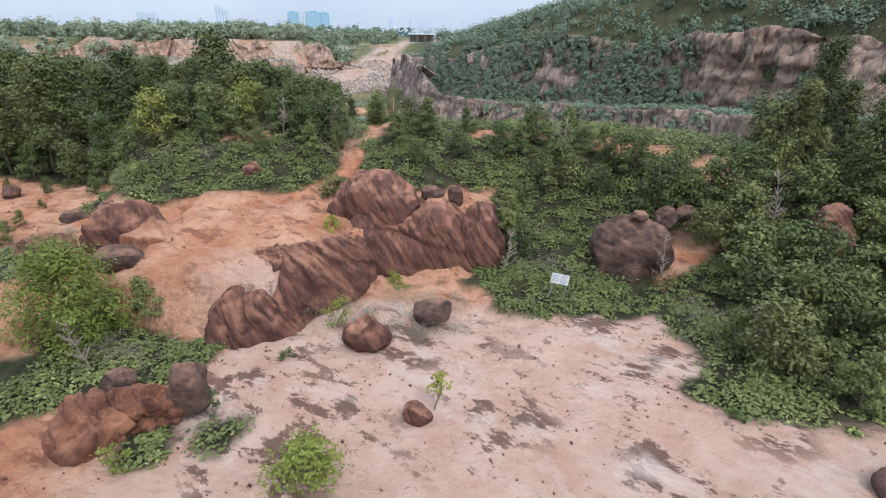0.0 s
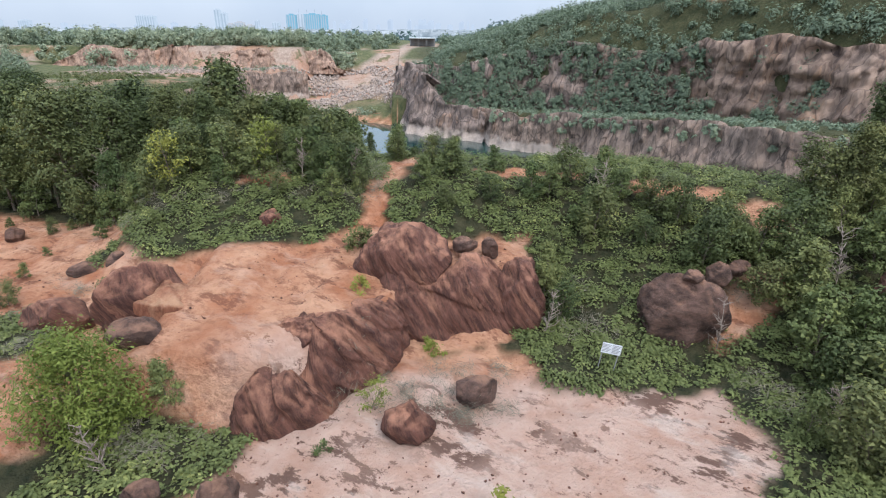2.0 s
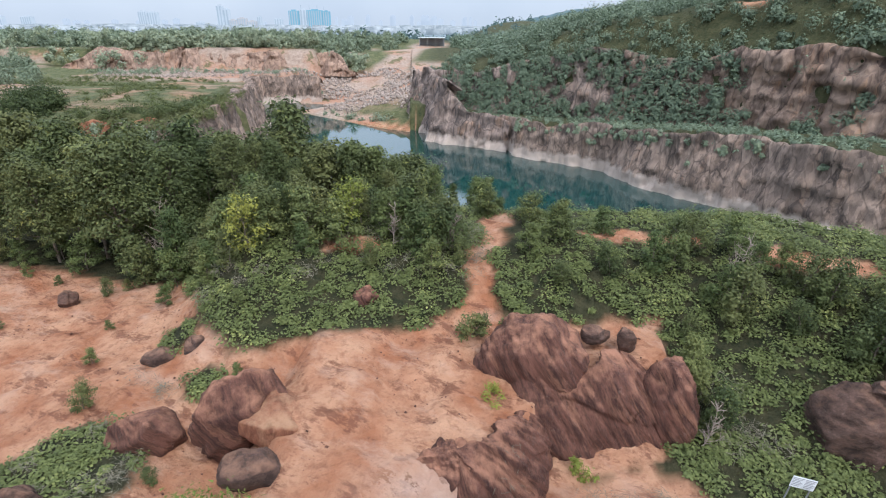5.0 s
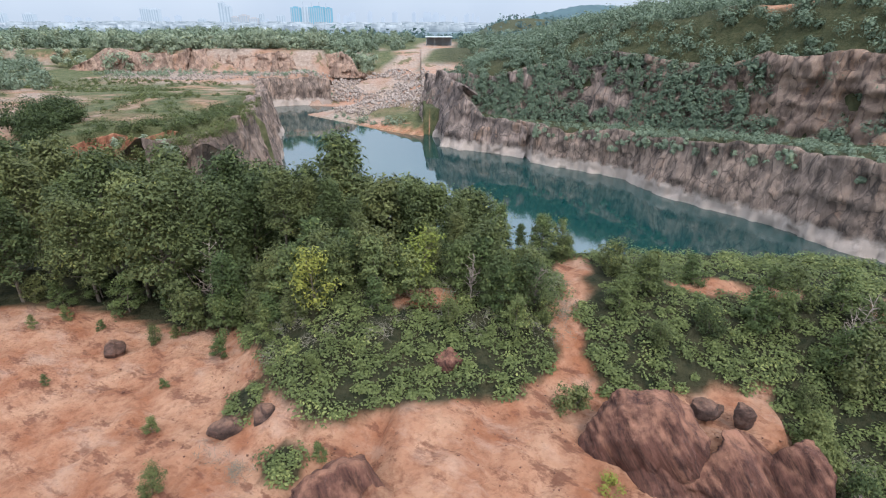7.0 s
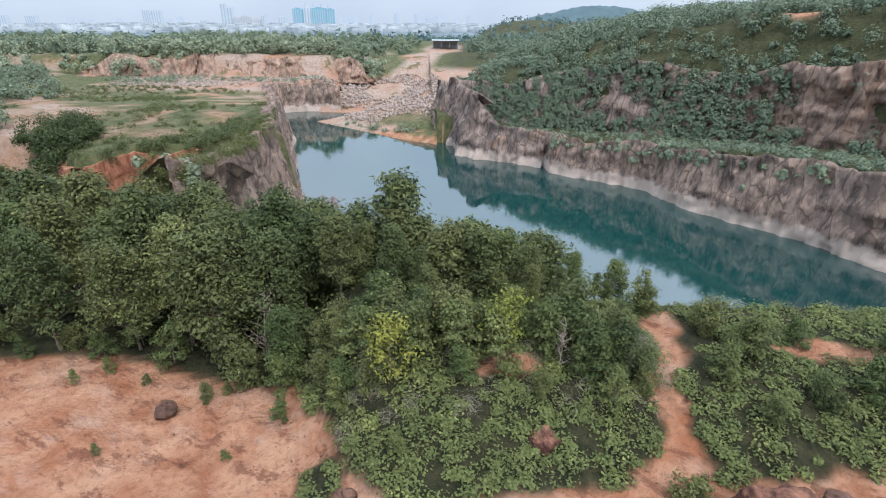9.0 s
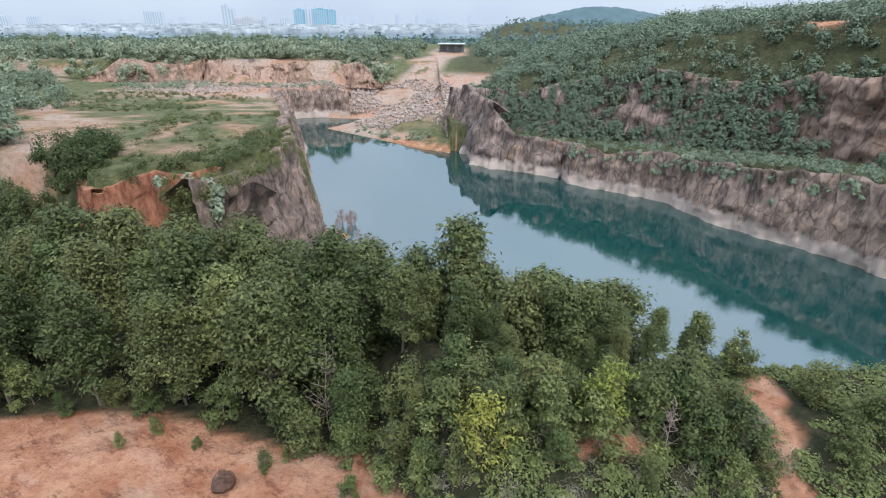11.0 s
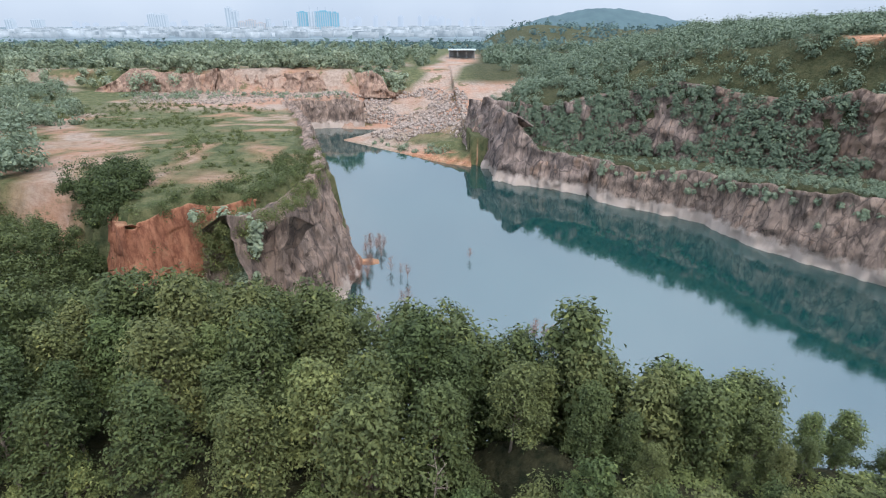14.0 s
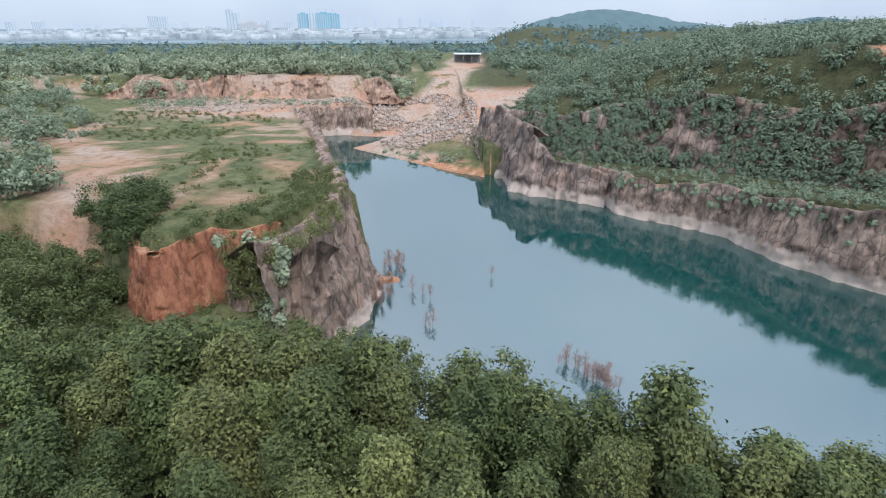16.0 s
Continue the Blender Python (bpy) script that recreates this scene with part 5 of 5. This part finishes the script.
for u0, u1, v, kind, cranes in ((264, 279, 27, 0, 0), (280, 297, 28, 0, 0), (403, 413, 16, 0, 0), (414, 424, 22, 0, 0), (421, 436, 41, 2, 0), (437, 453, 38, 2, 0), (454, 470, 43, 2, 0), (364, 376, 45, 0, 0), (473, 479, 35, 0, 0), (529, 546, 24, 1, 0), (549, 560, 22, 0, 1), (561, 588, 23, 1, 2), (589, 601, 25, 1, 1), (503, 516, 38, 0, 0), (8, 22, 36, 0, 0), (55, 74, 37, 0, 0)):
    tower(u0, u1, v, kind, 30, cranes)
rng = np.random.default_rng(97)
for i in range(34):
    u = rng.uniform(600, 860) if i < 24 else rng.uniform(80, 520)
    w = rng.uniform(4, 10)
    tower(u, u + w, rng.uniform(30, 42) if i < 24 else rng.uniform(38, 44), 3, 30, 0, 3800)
rng = np.random.default_rng(98)
town = np.stack([rng.uniform(-1900, 300, 900), rng.uniform(1500, 3300, 900)], 1)
pieces = []
for (x, y), w, h in zip(town, rng.uniform(6, 34, 900), rng.uniform(4, 16, 900) ** 1.0):
    v = np.array([(a, b, c) for a in (x - w, x + w) for b in (y, y + 25) for c in (-20, -14 + h)])
    pieces.append((v, np.array([(0, 1, 3, 2), (4, 6, 7, 5), (0, 4, 5, 1), (2, 3, 7, 6), (0, 2, 6, 4), (1, 5, 7, 3)])))
v, f = joined(pieces)
# the town's haze is in its wall colour too, as a grey-blue glow
tagged(new("far_town", mesh_of("far_town", v, f, hazed_material("hazed_town_walls", (0.16, 0.16, 0.16), (0.22, 0.27, 0.31), 0.9, 0.02))), "low pale buildings of a hazy far town", "buildings", kind="stuff")
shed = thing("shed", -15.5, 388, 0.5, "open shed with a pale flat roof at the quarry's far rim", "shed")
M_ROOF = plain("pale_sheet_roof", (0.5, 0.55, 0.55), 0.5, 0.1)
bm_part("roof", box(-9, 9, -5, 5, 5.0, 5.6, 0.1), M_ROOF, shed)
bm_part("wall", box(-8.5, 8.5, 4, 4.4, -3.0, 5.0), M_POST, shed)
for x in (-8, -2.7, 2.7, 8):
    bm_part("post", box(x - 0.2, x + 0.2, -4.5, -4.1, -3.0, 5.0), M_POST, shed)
# crowns beyond the quarry carry haze in their colour: a faint blue glow
M_FARWOOD = hazed_material("hazed_distant_woods", (0.07, 0.10, 0.08), (0.035, 0.06, 0.07), 0.4, 0.05)
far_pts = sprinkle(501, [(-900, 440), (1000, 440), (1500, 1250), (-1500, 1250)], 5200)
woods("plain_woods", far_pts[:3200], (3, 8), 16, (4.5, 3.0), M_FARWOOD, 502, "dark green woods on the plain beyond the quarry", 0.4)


def face_scrub(name, line, low, high, lean, count, size, seed, keep, label):
    """Bushes that hang on the ledges of a rock face."""
    rng = np.random.default_rng(seed)
    p, t = resample(line, 0.4)
    d = np.gradient(p, axis=0)
    d /= np.linalg.norm(d, axis=1, keepdims=True)
    i = rng.integers(0, len(p), count)
    h = rng.random(count)
    x, y = p[i, 0], p[i, 1]
    lo, hi = low(x, y), high(x, y)
    ok = keep(x, y, h, t[i])
    i, h, x, y, lo, hi = i[ok], h[ok], x[ok], y[ok], lo[ok], hi[ok]
    z = lo + (hi - lo) * h
    back = (z - lo) * lean + 0.3
    x, y = x - d[i, 1] * back, y + d[i, 0] * back
    n, per = len(x), 80
    s = rng.uniform(size[0], size[1], n)
    dd = on_shell(rng, n * per)
    c = np.repeat(np.stack([x, y, z], 1), per, 0) + dd * np.repeat(s, per)[:, None] * rng.uniform(0.5, 1.1, (n * per, 1))
    v, f = leaflets(rng, c, dd + [0, 0, 0.7], 0.5, 0.32)
    return tagged(new(name, mesh_of(name, v, f, M_HAZED_WOODS)), label, "plants", kind="stuff")


face_scrub("face_scrub", UPPER_EDGE, lambda x, y: np.where(x < -6, WATER - 0.5, bench_z(x, y) - 0.5), rim_z, 0.33, 2100, (0.5, 1.5), 601, lambda x, y, h, t: (vnoise(t * 0.13, h * 2.2, 0, 602) > -0.62 + 1.5 * sstep(42, 54, x) + 0.5 * sstep(4, -6, x) - 0.5 * (h > 0.85) - 0.5 * (h < 0.25)), "green scrub hanging on a rock face")
face_scrub("ledge_scrub", EAST_SHORE[3:], lambda x, y: 0 * x + WATER + 1, lambda x, y: bench_z(x, y) + 0.3, 0.22, 500, (0.3, 0.8), 611, lambda x, y, h, t: (h > 0.72) | (vnoise(t * 0.2, h * 2, 0, 612) > 0.62), "green scrub along a rock rim")
face_scrub("headland_scrub", [(-63, 66.6), (-57.0, 72.0), (-51, 76.4), (-49.6, 75.6), (-47.4, 74.2), (-44.6, 72.2)], lambda x, y: 0 * x - 7, lambda x, y: 0 * x + 2.3, 0.2, 260, (0.4, 1.1), 621, lambda x, y, h, t: (x > -50.5) & (x < -46.0) | (h > 0.95) & (x > -54), "green scrub in a gully of a quarry headland")
tuft = sprinkle(631, [(-60, 73), (-51, 78), (-45.5, 78), (-43.5, 90), (-47, 108), (-52, 106), (-50, 92), (-56, 82)], 420)
woods("headland_bushes", tuft, (0.4, 1.2), 140, (0.2, 0.13), M_LEAF, 632, "green bushes on top of a quarry headland", 0.4)
clump = sprinkle(633, [(-72, 78), (-64, 76), (-61, 82), (-66, 90), (-73, 88)], 40)
woods("quarry_thicket", clump, (1.3, 2.4), 190, (0.26, 0.17), M_LEAF, 634, "dense dark green thicket on the quarry floor", 0.7, None, 6)


hollow = scatter(np.random.default_rng(641), [(-21, 48.5), (-30, 54), (-37, 61), (-43, 68.5), (-49, 72.5), (-57, 69), (-61, 69.5), (-68, 76), (-85, 88), (-110, 84), (-105, 38), (-58, 40), (-58, 48.5)], 1.9, 2600)
goal = 8.2 - 0.60 * np.maximum(0, hollow[:, 1] - 49.5) * sstep(-66, -60, hollow[:, 0]) - 0.22 * np.maximum(0, hollow[:, 1] - 49.5) * (1 - sstep(-66, -60, hollow[:, 0])) - 0.15 * np.maximum(0, hollow[:, 0] + 40)
goal = goal + np.random.default_rng(642).uniform(-1.6, 0.6, len(hollow))
floor = height(hollow[:, 0], hollow[:, 1])
woods("hollow_woods", hollow, (1.2, 2.1), 140, (0.24, 0.155), M_LEAF, 643, "dense green trees in a hollow by the lake", 0.5, np.maximum(goal, floor + 1.2), 6)
woods("hollow_underwood", hollow, (1.1, 1.7), 110, (0.32, 0.2), M_LEAF, 644, "lower boughs of trees in a hollow", 0.5, np.maximum(goal - 1.7, floor + 0.8))
rim = np.array([(-43.2, 76), (-42.6, 80), (-42, 84), (-42.5, 88), (-43, 92), (-43.5, 96), (-45, 102), (-47.5, 110), (-50, 118), (-52, 126)])
rim = np.concatenate([rim + np.random.default_rng(650 + i).normal(0, 1.0, rim.shape) for i in range(9)])
woods("rim_bushes", rim, (0.4, 1.1), 140, (0.2, 0.13), M_LEAF, 651, "green bushes along the rim of a quarry headland", 0.4, np.full(len(rim), 3.6) - 2.2 * sstep(100, 126, rim[:, 1]))

# dry grey scrub and grass
M_DRY = plain("dry_grey_stalks", (0.21, 0.185, 0.135), 0.9, 0.35, 3)
rng = np.random.default_rng(661)
d = np.concatenate([np.stack([rng.uniform(a, b, k), rng.uniform(c0, d0, k)], 1) for a, b, c0, d0, k in ((9, 16, 15, 24, 34), (2, 5, 21.5, 25, 12), (-19, -7, 29.5, 32.5, 30), (-8, -5.6, 29, 33, 12), (-6, 0.5, 17.5, 20.5, 26), (-22, -18, 19, 27, 12), (-13.5, -10, 14.5, 17, 8))])
undergrowth("dry_scrub", d[:, 0], d[:, 1], rng.uniform(0.4, 0.95, len(d)), 90, (0.36, 0.014), M_DRY, 662, "dry grey leafless scrub and grass", 1.0, 0.1)

beach_green = sprinkle(671, [(-50, 192), (-42, 187), (-27, 173), (-21, 176), (-30, 186), (-44, 197)], 90)
woods("beach_bushes", beach_green, (0.6, 1.9), 60, (0.6, 0.35), M_HAZED_WOODS, 672, "green bushes behind the shore at the lake's end", 0.5)
edge_green = sprinkle(673, [(-61, 72.5), (-68, 78), (-76, 84), (-86, 92), (-110, 104), (-130, 96), (-120, 66), (-70, 62)], 420)
woods("quarry_edge_woods", edge_green[:220], (1.3, 2.4), 120, (0.28, 0.18), M_LEAF, 674, "green trees at the edge of the quarry floor", 0.8, None, 4)
terrace_green = sprinkle(675, [(-150, 222), (-60, 226), (-56, 246), (-150, 240)], 240)
woods("terrace_scrub", terrace_green[fbm(terrace_green[:, 0] * 0.05, terrace_green[:, 1] * 0.08, 0, 676, 3) > 0.0], (0.5, 1.7), 45, (0.6, 0.35), M_HAZED_WOODS, 677, "patches of green scrub on quarry terraces", 0.4)
gully = sprinkle(681, [(-53.4, 76.4), (-50.0, 74.6), (-46.2, 74.6), (-45.2, 76.8), (-47.5, 79.4), (-52, 78.6)], 220)
woods("gully_bushes", gully, (0.5, 1.2), 140, (0.22, 0.14), M_LEAF, 682, "dense green bushes filling a gully", 0.4, np.random.default_rng(683).uniform(-3.5, 3.2, len(gully)) + 0 * gully[:, 0])
